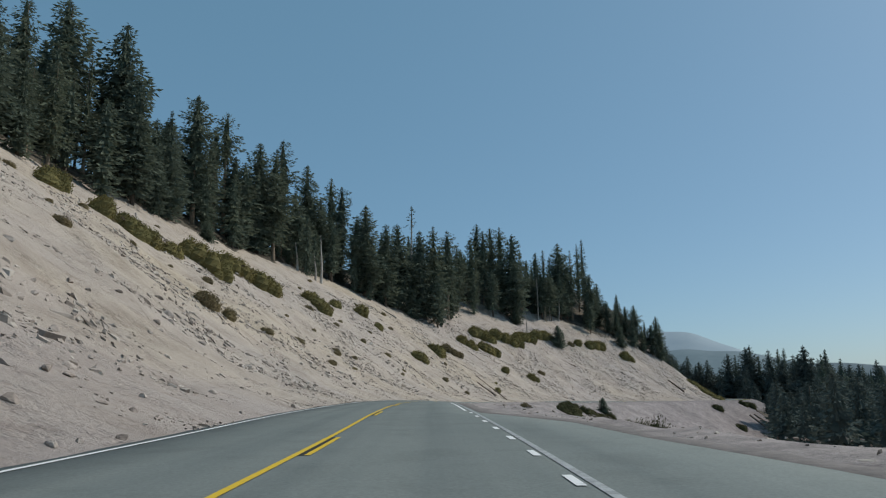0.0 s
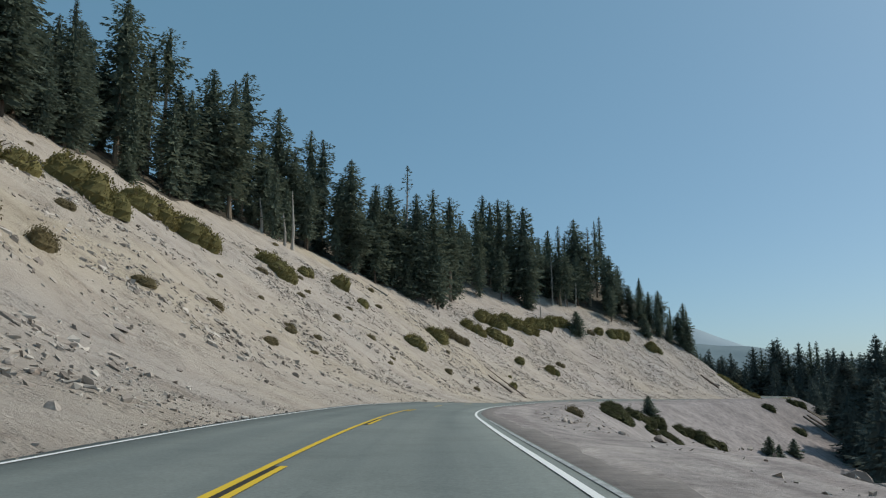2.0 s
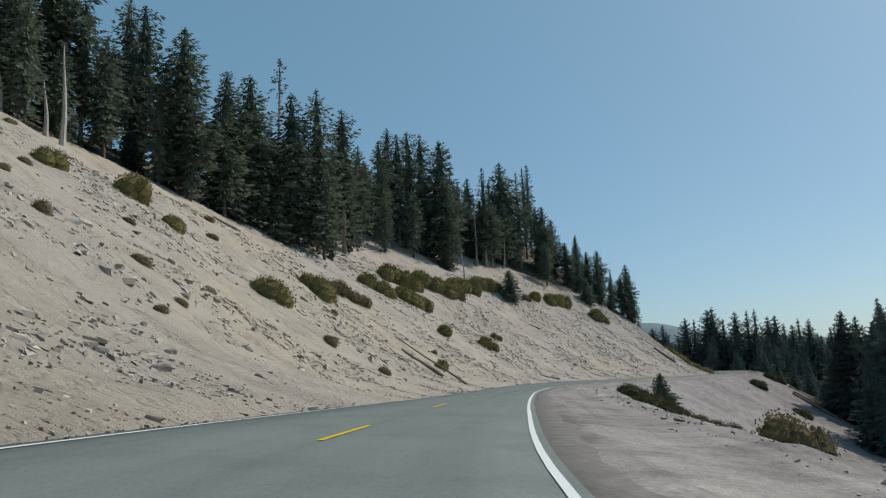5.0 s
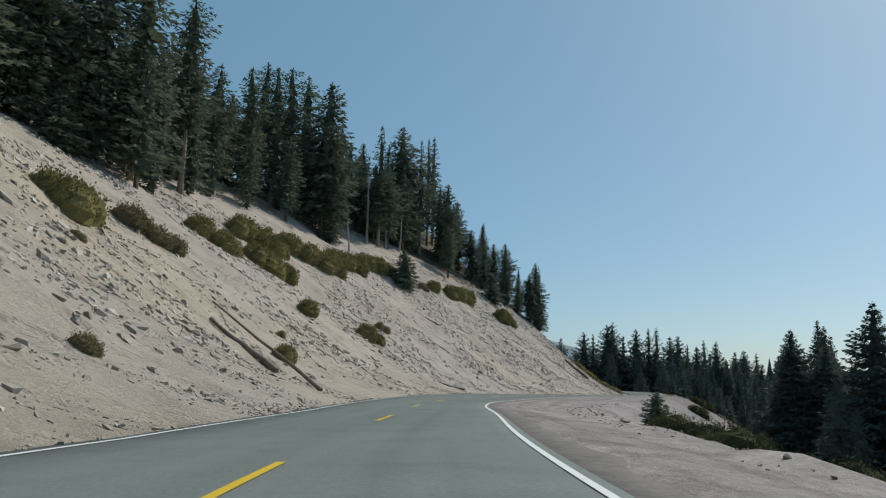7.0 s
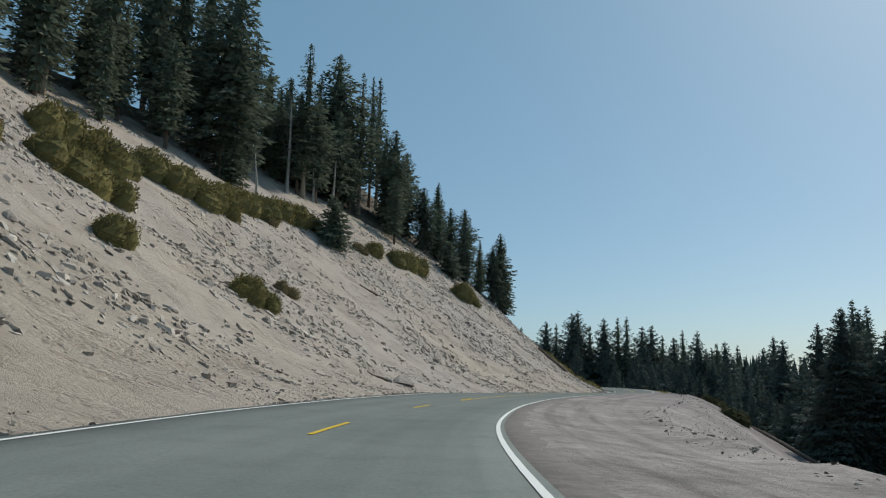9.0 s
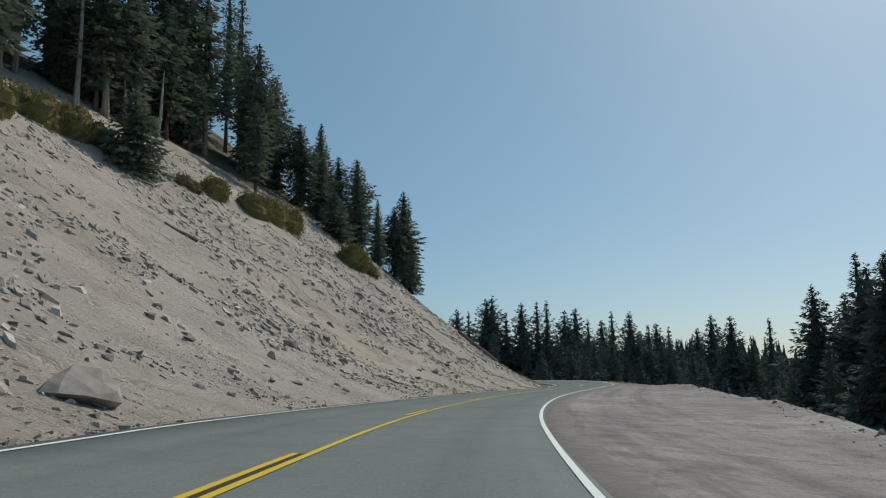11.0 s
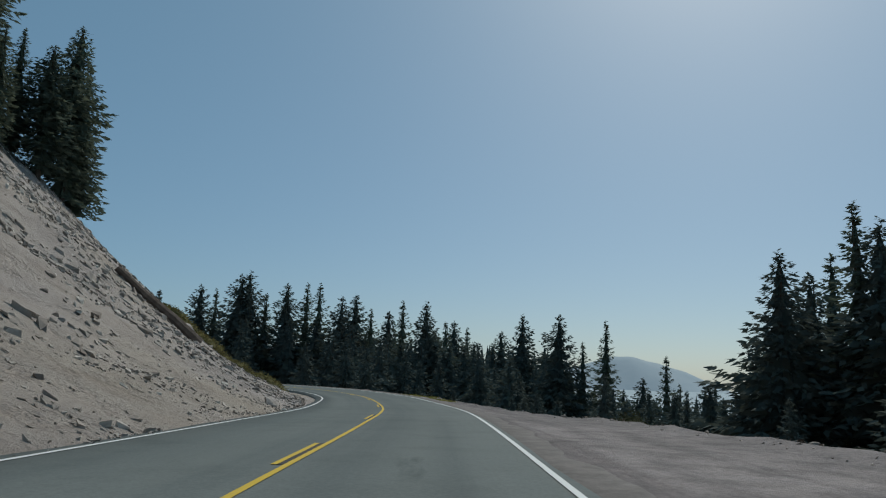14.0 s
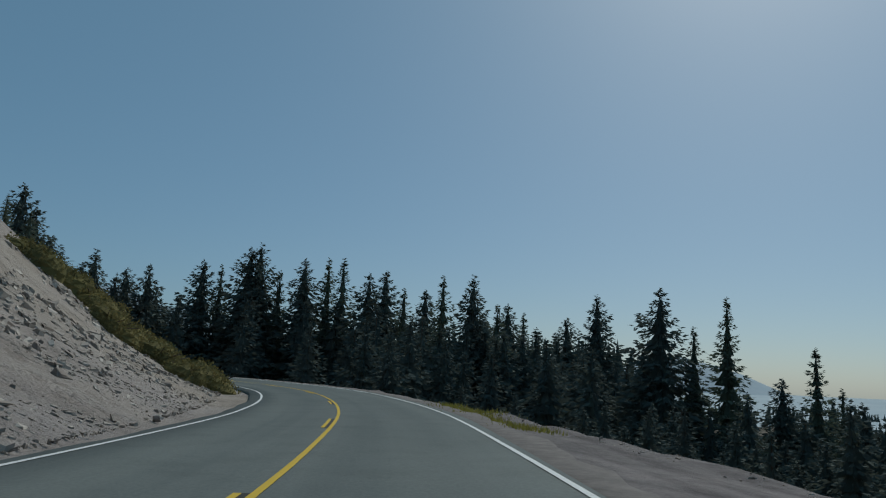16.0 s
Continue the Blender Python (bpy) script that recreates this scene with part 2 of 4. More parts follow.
# ---- the lie of the land ----
# middle of the right-hand lane, every 14 m or so: x, y, height
LANE = [(0.73, -30.01, -0.57), (0.23, -15.01, -0.27), (-0.17, -0.01, -0.01), (-0.68, 15.00, 0.26), (-1.30, 28.80, 0.52), (-1.82, 42.70, 0.69), (-2.19, 56.50, 0.74), (-2.17, 70.40, 0.69), (-1.33, 84.20, 0.59), (0.36, 98.01, 0.50), (3.15, 111.53, 0.38), (6.32, 125.05, 0.27), (9.78, 138.42, 0.15), (13.92, 151.62, 0.03), (18.07, 164.86, -0.14), (23.05, 177.86, -0.30), (29.12, 190.34, -0.47)]
LANE += [(35.88, 202.41, -0.60), (43.24, 214.18, -0.70), (51.45, 225.36, -0.80), (60.40, 235.90, -0.89), (70.11, 245.80, -0.96), (79.75, 255.65, -1.04), (89.18, 265.83, -1.17), (97.79, 276.80, -1.26), (106.03, 288.26, -1.30), (113.30, 300.31, -1.33), (119.35, 313.09, -1.32), (123.52, 326.76, -1.31), (126.20, 341.06, -1.31), (127.07, 355.60, -1.31), (126.14, 370.17, -1.34), (123.08, 384.13, -1.36)]



def white_left(run):
    return float(np.interp(run, [0, 20, 40, 60, 80, 95, 110, 125, 150, 165, 180, 195, 208, 216, 230, 245, 260, 275, 290, 305, 320, 340], [-5.68, -5.68, -5.68, -5.69, -5.68, -5.68, -5.68, -5.68, -5.7, -5.73, -5.76, -5.79, -5.86, -5.93, -6.04, -6.16, -6.28, -6.41, -6.37, -6.03, -5.72, -5.58]))


def white_right(run):
    return float(np.interp(run, [0, 20, 40, 60, 80, 95, 110, 125, 150, 165, 180, 195, 208, 216, 230, 245, 260, 275, 290, 305, 320, 340], [1.68, 1.65, 1.62, 1.54, 1.45, 1.36, 1.38, 1.4, 1.46, 1.43, 1.42, 1.41, 1.4, 1.5, 1.53, 1.54, 1.56, 1.58, 1.73, 1.83, 1.85, 1.85]))


PAVED_RUN = [0, 9, 15, 21, 25, 29, 45, 58, 80, 95, 145, 200, 215, 240, 258, 268, 300, 316]
PAVED = [5.6, 5.3, 4.6, 4.3, 3.3, 2.2, 2.1, 2.1, 1.78, 1.7, 1.82, 1.7, 1.72, 1.95, 2.15, 1.9, 2.1, 2.4]


def asphalt_right(run):
    return float(np.interp(run, PAVED_RUN, PAVED))


def yellow(run):
    return float(np.interp(run, [0, 20, 40, 60, 80, 95, 110, 125, 150, 165, 180, 195, 208, 216, 230, 245, 260, 275, 290, 305, 320, 340], [-2.02, -2.0, -1.98, -1.95, -2.01, -2.05, -2.04, -2.05, -2.09, -2.12, -2.15, -2.17, -2.2, -2.21, -2.23, -2.36, -2.43, -2.42, -2.35, -2.11, -2.06, -2.03]))


def spline(points, step):
    """Points every step metres on a smooth line through the given ones."""
    p = np.array(points, float)
    g = np.vstack([p[1] - p[0], (p[2:] - p[:-2]) / 2, p[-1] - p[-2]])
    fine = []
    for i in range(len(p) - 1):
        u = np.linspace(0, 1, 40, endpoint=False)[:, None]
        fine.append((2 * u**3 - 3 * u**2 + 1) * p[i] + (u**3 - 2 * u**2 + u) * g[i] + (3 * u**2 - 2 * u**3) * p[i + 1] + (u**3 - u**2) * g[i + 1])
    fine = np.vstack(fine + [p[-1:]])
    run = np.concatenate([[0], np.cumsum(np.hypot(*np.diff(fine[:, :2], axis=0).T))])
    at = np.arange(0, run[-1], step)
    return np.stack([np.interp(at, run, fine[:, k]) for k in range(3)], 1)


LINE = spline(LANE, 0.5)
RUN = np.arange(len(LINE)) * 0.5 - 30.0
AHEAD = np.gradient(LINE[:, :2], axis=0)
AHEAD /= np.linalg.norm(AHEAD, axis=1)[:, None]
BANK = np.interp(RUN, [0, 20, 45, 65, 80, 100, 120, 140, 155, 175, 195, 215, 230, 245, 256, 275, 290, 303, 318, 345], [0.15, 0.26, 0.46, 1.82, 3.23, 3.41, 1.34, -0.69, -0.47, 1.24, 2.95, 3.33, 1.95, 0.93, 0.29, -0.6, -1.02, -1.45, -2.02, -2.09])
EDGE = np.interp(RUN, [0, 12, 24, 36, 48, 60, 80, 100, 120, 140, 156, 172, 195, 215, 228, 240, 252, 262, 275, 290, 303, 320, 340], [7.5, 7.6, 6.5, 5.9, 6.2, 5.9, 6.3, 6.2, 6.1, 6.1, 6.8, 8.0, 8.9, 9.7, 11.5, 12.8, 12.1, 10.7, 9.6, 8.7, 7.7, 5.8, 4.3])
FALL = np.interp(RUN, [0, 12, 24, 36, 48, 60, 80, 100, 120, 140, 156, 172, 195, 215, 228, 240, 252, 262, 275, 290, 303, 320, 340], [0.008, 0.015, 0.047, 0.069, 0.072, 0.084, 0.072, 0.069, 0.073, 0.081, 0.079, 0.067, 0.055, 0.047, 0.036, 0.028, 0.028, 0.015, 0.009, 0.054, 0.099, 0.141, 0.164])
TOE = np.interp(RUN, [0, 60, 100, 150, 200, 215, 240, 285, 300, 320, 345], [6.15, 6.2, 6.25, 6.15, 6.5, 6.65, 6.75, 7.0, 7.0, 7.8, 8.5])


def lane_at(x, y):
    """Run along the road, offset to its right, and index, of the nearest place on it (arrays)."""
    x, y = np.asarray(x, float), np.asarray(y, float)
    best, near = np.full(x.shape, 1e18), np.zeros(x.shape, int)
    for k in range(0, len(LINE), 6):
        d = (x - LINE[k, 0]) ** 2 + (y - LINE[k, 1]) ** 2
        near[d < best] = k
        best = np.minimum(d, best)
    for shift in (-3, -2, -1, 1, 2, 3):
        k = np.clip(near + shift, 0, len(LINE) - 1)
        d = (x - LINE[k, 0]) ** 2 + (y - LINE[k, 1]) ** 2
        near = np.where(d < best, k, near)
        best = np.minimum(d, best)
    dx, dy = x - LINE[near, 0], y - LINE[near, 1]
    side = np.sign(AHEAD[near, 1] * dx - AHEAD[near, 0] * dy)
    return RUN[near], side * np.sqrt(best), near


GAIN = np.interp(RUN, [0, 215, 260, 310, 350], [1.0, 1.0, 1.08, 1.2, 1.3])
RISE_U = [0, 1.3, 3.7, 6.8, 9.3, 13.8, 20.8, 30.8, 60.8, 90, 140, 260]
RISE_Z = [0, 0.4, 1.25, 2.8, 4.3, 7.4, 12.3, 19.6, 39.5, 47, 50, 46]


def waves(x, y):
    return np.sin(x * 0.11 + 1.3 * np.sin(y * 0.07)) * np.sin(y * 0.13 + 0.9 * np.sin(x * 0.05 + 1))


def land(x, y, rough=True):
    """Height of the ground."""
    run, off, near = lane_at(x, y)
    tilt = np.tan(np.radians(BANK[near]))
    base = LINE[near, 2] - tilt * np.clip(off, -7.5, 6)
    base = base - FALL[near] * np.clip(off - 2.5, 0, EDGE[near] - 2.5)
    u = -off - TOE[near]
    fade = np.clip(u / 12, 0, 1)
    hill = np.interp(u, RISE_U, RISE_Z) * GAIN[near]
    if rough:
        hill = hill + fade * (0.5 * waves(x, y) + 0.35 * waves(x * 3.1 + 5, y * 2.7)) + np.clip(u / 3, 0, 1) * 0.16 * waves(x * 9 + 2, y * 8)
    v = off - EDGE[near]
    drop = np.interp(v, [0, 1.2, 4, 14, 24, 36, 60, 110, 200, 400, 1500], [0, 0.35, 2.0, 8.2, 13.5, 17.5, 18.5, 17, 15, 12, 9])
    if rough:
        drop = drop + np.clip(v / 6, 0, 1) * (0.4 * waves(x * 2, y * 2.3)) + np.clip(v / 60, 0, 1) * 3 * waves(x * 0.25, y * 0.3)
        base = base + np.where((off > 3.4) & (v < 2), 0.05 * waves(x * 5, y * 4) - 0.03 + np.exp(-((v + 0.5) / 0.6) ** 2) * 0.12 * (1 + waves(x * 7, y * 7)), 0)
    return base + np.where(u > 0, hill, 0) - np.where(v > 0, drop, 0)


# ---- building helpers ----
def solid(name, verts, faces, material, smooth=False):
    me = bpy.data.meshes.new(name)
    me.from_pydata([tuple(v) for v in verts], [], [tuple(f) for f in faces])
    me.materials.append(material)
    if smooth:
        me.polygons.foreach_set("use_smooth", [True] * len(me.polygons))
    return me


def part(name, mesh, parent, label=""):
    ob = new(name, mesh)
    ob.parent = parent
    return tagged(ob, label)


# ---- ground ----
def far_steps(start, reach, first):
    out, d = [], first
    at = start
    while at < reach:
        at += d
        d *= 1.22
        out.append(at)
    return out


def ground():
    xs = np.array([-v for v in far_steps(100, 3200, 3)][::-1] + list(np.arange(-100, 160.1, 1.0)) + far_steps(160, 3200, 3))
    ys = np.array([-v for v in far_steps(40, 3000, 3)][::-1] + list(np.arange(-40, 380.1, 1.0)) + far_steps(380, 3600, 3))
    gx, gy = np.meshgrid(xs, ys, indexing="ij")
    run, off, near = lane_at(gx, gy)
    gz = land(gx, gy)
    wide = np.interp(run, PAVED_RUN, PAVED) + 0.2
    under = np.clip((off + TOE[near] + 0.1) / 0.5, 0, 1) * np.clip((wide - off) / 0.6, 0, 1)
    gz -= 0.16 * under
    n = len(ys)
    verts = np.stack([gx.ravel(), gy.ravel(), gz.ravel()], 1)
    i, j = np.meshgrid(np.arange(len(xs) - 1), np.arange(n - 1), indexing="ij")
    a = (i * n + j).ravel()
    faces = np.stack([a, a + n, a + n + 1, a + 1], 1)
    me = bpy.data.meshes.new("ground")
    me.from_pydata(verts.tolist(), [], faces.tolist())
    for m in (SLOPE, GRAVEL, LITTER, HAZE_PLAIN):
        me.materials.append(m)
    u = (-off - TOE[near]).ravel()[a]
    v = (off - EDGE[near]).ravel()[a]
    treeline = np.interp(run, TREE_RUN, TREE_U).ravel()[a]
    wob = 3 * waves(gx * 2.1, gy * 1.9).ravel()[a]
    kind = np.where(u > treeline + np.interp(run.ravel()[a], [185, 200, 260, 290], [4, 14, 14, 5]) + wob, 2, np.where(v > np.interp(run.ravel()[a], [40, 90, 225, 270, 295], [14, 38, 38, 28, 9]) + wob, 2, np.where(off.ravel()[a] > 0, 1, 0)))
    # far ground gets the colour with haze painted in
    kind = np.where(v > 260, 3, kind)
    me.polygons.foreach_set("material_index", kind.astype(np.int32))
    lane = me.attributes.new("lane", "FLOAT_VECTOR", "POINT")
    lane.data.foreach_set("vector", np.stack([run, off, 0 * off], 2).ravel().astype(np.float32))
    me.polygons.foreach_set("use_smooth", [True] * len(me.polygons))
    return tagged(new("ground", me), "pale scree hillside, gravel shoulder and forest floor", "ground", kind="structure")


TREE_RUN = [0, 60, 170, 185, 196, 215, 250, 275, 320, 345]
TREE_U = [47, 47, 47, 37, 33, 37, 43, 37, 23, 23]
ground()


# ---- road and its markings ----
def place(run, off, lift=0.0):
    """A point on the road's surface."""
    k = np.clip((run + 30.0) * 2, 0, len(LINE) - 1.001)
    i = int(k)
    f = k - i
    p = LINE[i] * (1 - f) + LINE[i + 1] * f
    a = AHEAD[i] * (1 - f) + AHEAD[i + 1] * f
    t = math.tan(radians(BANK[i] * (1 - f) + BANK[i + 1] * f))
    return (p[0] + a[1] * off, p[1] - a[0] * off, p[2] - t * min(max(off, -7.5), 6) + lift)


def ribbon(name, start, end, left, right, lift, material, step=2.0, skirt=0.0):
    """A strip along the road from run start to end; left and right are offsets, or functions of the run."""
    runs = np.append(np.arange(start, end, step), end)
    verts, faces, lane = [], [], []
    for r in runs:
        a = left(r) if callable(left) else left
        b = right(r) if callable(right) else right
        cuts = 5 if b - a > 2 else 1
        row = [(a + (b - a) * q / cuts, lift) for q in range(cuts + 1)]
        if skirt:
            row = [(a - 0.1, lift - skirt)] + row + [(b + 0.1, lift - skirt)]
        verts += [place(r, off, z) for off, z in row]
        lane += [(r, off, 0) for off, z in row]
        w = len(row)
    for i in range(len(runs) - 1):
        for j in range(w - 1):
            a = i * w + j
            faces.append((a, a + 1, a + w + 1, a + w))
    me = solid(name, verts, faces, material, True)
    me.attributes.new("lane", "FLOAT_VECTOR", "POINT").data.foreach_set("vector", np.array(lane, np.float32).ravel())
    return me


END = 400.0
road = tagged(new("road", ribbon("road", -30, END, lambda r: white_left(r) - 0.36 - np.interp(r, [300, 340], [0, 0.3]) + 0.08 * math.sin(r * 0.9) * math.sin(r * 0.37), lambda r: asphalt_right(r) + 0.05 * math.sin(r * 1.7) * math.sin(r * 0.43), 0.0, ASPHALT, 1.0, 0.25)), "grey asphalt two-lane mountain road", "road", kind="structure")


verge = tagged(new("verge", ribbon("verge", -30, END, lambda r: asphalt_right(r) - 0.15, lambda r: asphalt_right(r) + np.interp(r, [30, 290, 310], [0.42, 0.5, 0.6]) + 0.16 * math.sin(r * 0.9) * math.sin(r * 0.31) + 0.08 * math.sin(r * 2.3), 0.004, VERGE, 0.7, 0.06)), "dark loose chips beside the asphalt", "verge", kind="structure")


def mark(name, mesh, label):
    return tagged(new(name, mesh), label, "road marking", "road markings", "structure")


mark("edge_line", ribbon("edge_line", -30, END, lambda r: white_left(r) - 0.06, lambda r: white_left(r) + 0.06, 0.012, WHITE), "white edge line beside the cut slope")
mark("edge_line", ribbon("edge_line", 31.1, END, lambda r: white_right(r) - 0.055, lambda r: white_right(r) + 0.055, 0.012, WHITE), "white edge line beside the gravel shoulder")
mark("faded_line", ribbon("faded_line", -30, 62, lambda r: np.interp(r, [0, 62], [1.87, 1.80]), lambda r: np.interp(r, [0, 62], [2.0, 1.87]), 0.010, FADED), "faded old white line")
for k in range(17):
    s = -25.4 + 3.35 * k
    if s < 30:
        mark("dotted_line_dash", ribbon("dotted_line_dash", s, s + 0.95, 1.67, 1.79, 0.012, WHITE, 0.5), "white dotted line dash")
mark("solid_centre_line", ribbon("solid_centre_line", -30, 75, lambda r: yellow(r) - 0.14, lambda r: yellow(r) - 0.03, 0.012, YELLOW_PAINT), "solid yellow centre line")
mark("solid_centre_line", ribbon("solid_centre_line", 206, END, lambda r: yellow(r) - 0.0, lambda r: yellow(r) + 0.11, 0.012, YELLOW_PAINT), "solid yellow centre line")
for k in range(-2, 26):
    s = 12.0 + 15.02 * k
    if s < 75:
        mark("centre_line_dash", ribbon("centre_line_dash", s, s + 4.0, lambda r: yellow(r) + 0.07, lambda r: yellow(r) + 0.17, 0.012, YELLOW_PAINT), "yellow centre line dash")
        mark("black_spacer_dash", ribbon("black_spacer_dash", s, s + 4.0, lambda r: yellow(r) - 0.03, lambda r: yellow(r) + 0.07, 0.010, BLACK_PAINT), "black dash between the yellow lines")
    elif s > 200:
        mark("centre_line_dash", ribbon("centre_line_dash", s, s + 4.0, lambda r: yellow(r) - 0.2, lambda r: yellow(r) - 0.1, 0.012, YELLOW_PAINT), "yellow centre line dash")
        mark("black_spacer_dash", ribbon("black_spacer_dash", s, s + 4.0, lambda r: yellow(r) - 0.1, yellow, 0.010, BLACK_PAINT), "black dash between the yellow lines")
    else:
        mark("centre_line_dash", ribbon("centre_line_dash", s, s + 4.0, lambda r: yellow(r) - 0.06, lambda r: yellow(r) + 0.06, 0.012, YELLOW_PAINT), "yellow centre line dash")


# ---- conifers ----
def tube(verts, faces, a, b, ra, rb, sides=6):
    """Adds a tapered limb between two points."""
    a, b = np.array(a, float), np.array(b, float)
    d = b - a
    d /= np.linalg.norm(d)
    side = np.cross(d, (0, 0, 1.0) if abs(d[2]) < 0.9 else (1.0, 0, 0))
    side /= np.linalg.norm(side)
    up = np.cross(side, d)
    base = len(verts)
    for c, r in ((a, ra), (b, rb)):
        for k in range(sides):
            w = 2 * math.pi * k / sides
            verts.append(tuple(c + r * (math.cos(w) * side + math.sin(w) * up)))
    for k in range(sides):
        n = (k + 1) % sides
        faces.append((base + k, base + n, base + sides + n, base + sides + k))


def stem(points, girths, sides=7):
    """One skin round a bent line of rings."""
    verts = [(p[0] + g * math.cos(6.2832 * k / sides), p[1] + g * math.sin(6.2832 * k / sides), p[2]) for p, g in zip(points, girths) for k in range(sides)]
    faces = [(i * sides + k, i * sides + (k + 1) % sides, (i + 1) * sides + (k + 1) % sides, (i + 1) * sides + k) for i in range(len(points) - 1) for k in range(sides)]
    return verts, faces + [tuple(range((len(points) - 1) * sides, len(points) * sides))]


def trunk_mesh(rng, height, girth, bark, stubs, stub_from):
    lean = rng.uniform(-0.015, 0.015, 2)
    levels = np.linspace(0, 1, 9)
    pts = [(lean[0] * height * f**2 + 0.12 * math.sin(5 * f), lean[1] * height * f**2, height * f - (0.8 if f == 0 else 0)) for f in levels]
    verts, faces = stem(pts, [(girth * (1 - f) ** 0.8 + 0.03) * (1.35 if f == 0 else 1) for f in levels])
    for _ in range(stubs):
        f = rng.uniform(stub_from, 0.95)
        w = rng.uniform(0, 6.28)
        ln = rng.uniform(0.5, 2.4) * (1.25 - f)
        p = np.array([np.interp(f, levels, [q[k] for q in pts]) for k in range(3)])
        tip = p + ln * np.array([math.cos(w), math.sin(w), rng.uniform(-0.35, 0.25)])
        tube(verts, faces, p, tip, 0.06, 0.02, 3)
    return solid("trunk", verts, faces, bark)


def crown_mesh(rng, height, bottom, radius, material, shape, gaps, boughs, fine=1.0, core=0.5, lumpy=0.3):
    """Boughs set spirally in loose tiers, each a drooping fan of needle sprays, over ragged inner skirts added to block
    light.
    """
    quads, tris = [], []
    ph = rng.uniform(0, 6.28, 6)

    def lump(w, f):
        return 1 + lumpy * (0.55 * math.sin(w + ph[0] + 7 * f) + 0.5 * math.sin(2 * w + ph[1] - 13 * f) + 0.45 * math.sin(3 * w + ph[2] + 29 * f) + 0.4 * math.sin(ph[3] + 41 * f))

    def tuft(x, y, z, along, size, wide, sag):
        a = along + rng.uniform(-0.3, 0.3)
        tip = rng.uniform(-1.2, 1.2)
        dx, dy = math.cos(a) * size, math.sin(a) * size
        flat, up = size * wide * math.cos(tip), size * wide * math.sin(tip)
        wx, wy = -math.sin(a) * flat, math.cos(a) * flat
        quads.append(((x - dx * 0.6, y - dy * 0.6, z + sag * 0.4), (x + wx, y + wy, z + up), (x + dx, y + dy, z - sag), (x - wx, y - wy, z - up)))

    tier = height * 0.042
    for i in range(boughs):
        rel = (i + rng.uniform(0, 1)) / boughs
        z0 = height * (bottom + (0.985 - bottom) * rel)
        z0 = 0.62 * z0 + 0.38 * tier * (round(z0 / tier + ph[4]) - ph[4]) + rng.normal(0, 0.12) * tier
        w = 2.39996 * i + rng.uniform(-0.5, 0.5)
        full = shape(rel) * lump(w, rel)
        if rng.random() < gaps:
            if rng.random() < 0.6:
                continue
            full *= rng.uniform(0.4, 0.7)
        ln = max(0.25, radius * full * rng.uniform(0.78, 1.12))
        rise, droop = 0.45 * rel - 0.05, rng.uniform(0.35, 0.75) * (1.05 - rel)
        c, s = math.cos(w), math.sin(w)
        count = max(2, int((1.0 + 1.35 * ln) * fine))
        size0 = (0.15 + 0.15 * ln**0.75) / fine**0.4
        for q in range(count):
            d = 0.3 + 0.7 * (q + rng.uniform(0.2, 0.8)) / count
            r = ln * d
            z = z0 + rise * r - droop * r * d + 0.16 * ln * d**4
            half = ln * 0.30 * math.sin(math.pi * min(1.0, d) ** 1.4) + 0.05
            for side in (-1, 1):
                o = side * half * rng.uniform(0.25, 1.1)
                tuft(r * c - o * s, r * s + o * c, z - abs(o) * rng.uniform(0.05, 0.4), w + side * rng.uniform(0.35, 0.95), size0 * rng.uniform(0.7, 1.3), 0.34, size0 * rng.uniform(0.1, 0.6))
        tuft(ln * c, ln * s, z0 + rise * ln - droop * ln + 0.14 * ln, w, size0 * 1.1, 0.3, -0.04)
    rings = 16
    for k in range(rings):
        rel = k / rings
        z = height * (bottom + (0.95 - bottom) * rel)
        turn = rng.uniform(0, 6.28)
        ring = []
        for q in range(12):
            w = turn + q * 0.5236
            r = core * radius * shape(rel) * lump(w, rel)
            s = r * (rng.uniform(0.85, 1.25) if q % 2 else rng.uniform(0.4, 0.7))
            ring.append((s * math.cos(w), s * math.sin(w), z - r * rng.uniform(0.2, 0.6)))
        for q in range(12):
            tris.append((ring[q], ring[(q + 1) % 12], (0, 0, z + height / rings * 1.2)))
    for k in range(9):
        w, s = rng.uniform(0, 6.28), 0.1 + 0.035 * k
        z = height - 0.12 * k
        tuft(0.4 * s * math.cos(w), 0.4 * s * math.sin(w), z, w, s + 0.12, 0.4, -0.1)
    verts = np.vstack([np.array(quads).reshape(-1, 3), np.array(tris).reshape(-1, 3)])
    nq = len(quads) * 4
    faces = np.arange(nq).reshape(-1, 4).tolist() + (nq + np.arange(len(tris) * 3)).reshape(-1, 3).tolist()
    return solid("crown", verts.tolist(), faces, material)


def far_crown(rng, height, radius):
    """A crown for trees far off: ragged skirts, one over the other."""
    verts, faces = [], []
    for k in range(14):
        f = k / 14
        z, r = height * (0.06 + 0.9 * f), radius * (1 - f) ** 0.95 + 0.12
        b = len(verts)
        turn = rng.uniform(0, 6.28)
        for q in range(9):
            w = turn + q * 0.698
            s = r * (rng.uniform(0.8, 1.15) if q % 2 else rng.uniform(0.4, 0.65))
            verts.append((s * math.cos(w), s * math.sin(w), z - height * rng.uniform(0.02, 0.05)))
        verts.append((0, 0, z + height * 0.12))
        faces += [(b + q, b + (q + 1) % 9, b + 9, b + 9) for q in range(9)]
    me = bpy.data.meshes.new("crown")
    me.from_pydata(verts, [], [f[:3] for f in faces])
    me.materials.append(SHADED_FIR)
    return me


def cone(r):
    return min(1.0, (max(0.0, 1 - r) / 0.75) ** 0.85) * (0.75 + 0.25 * min(1, r * 8)) + 0.02


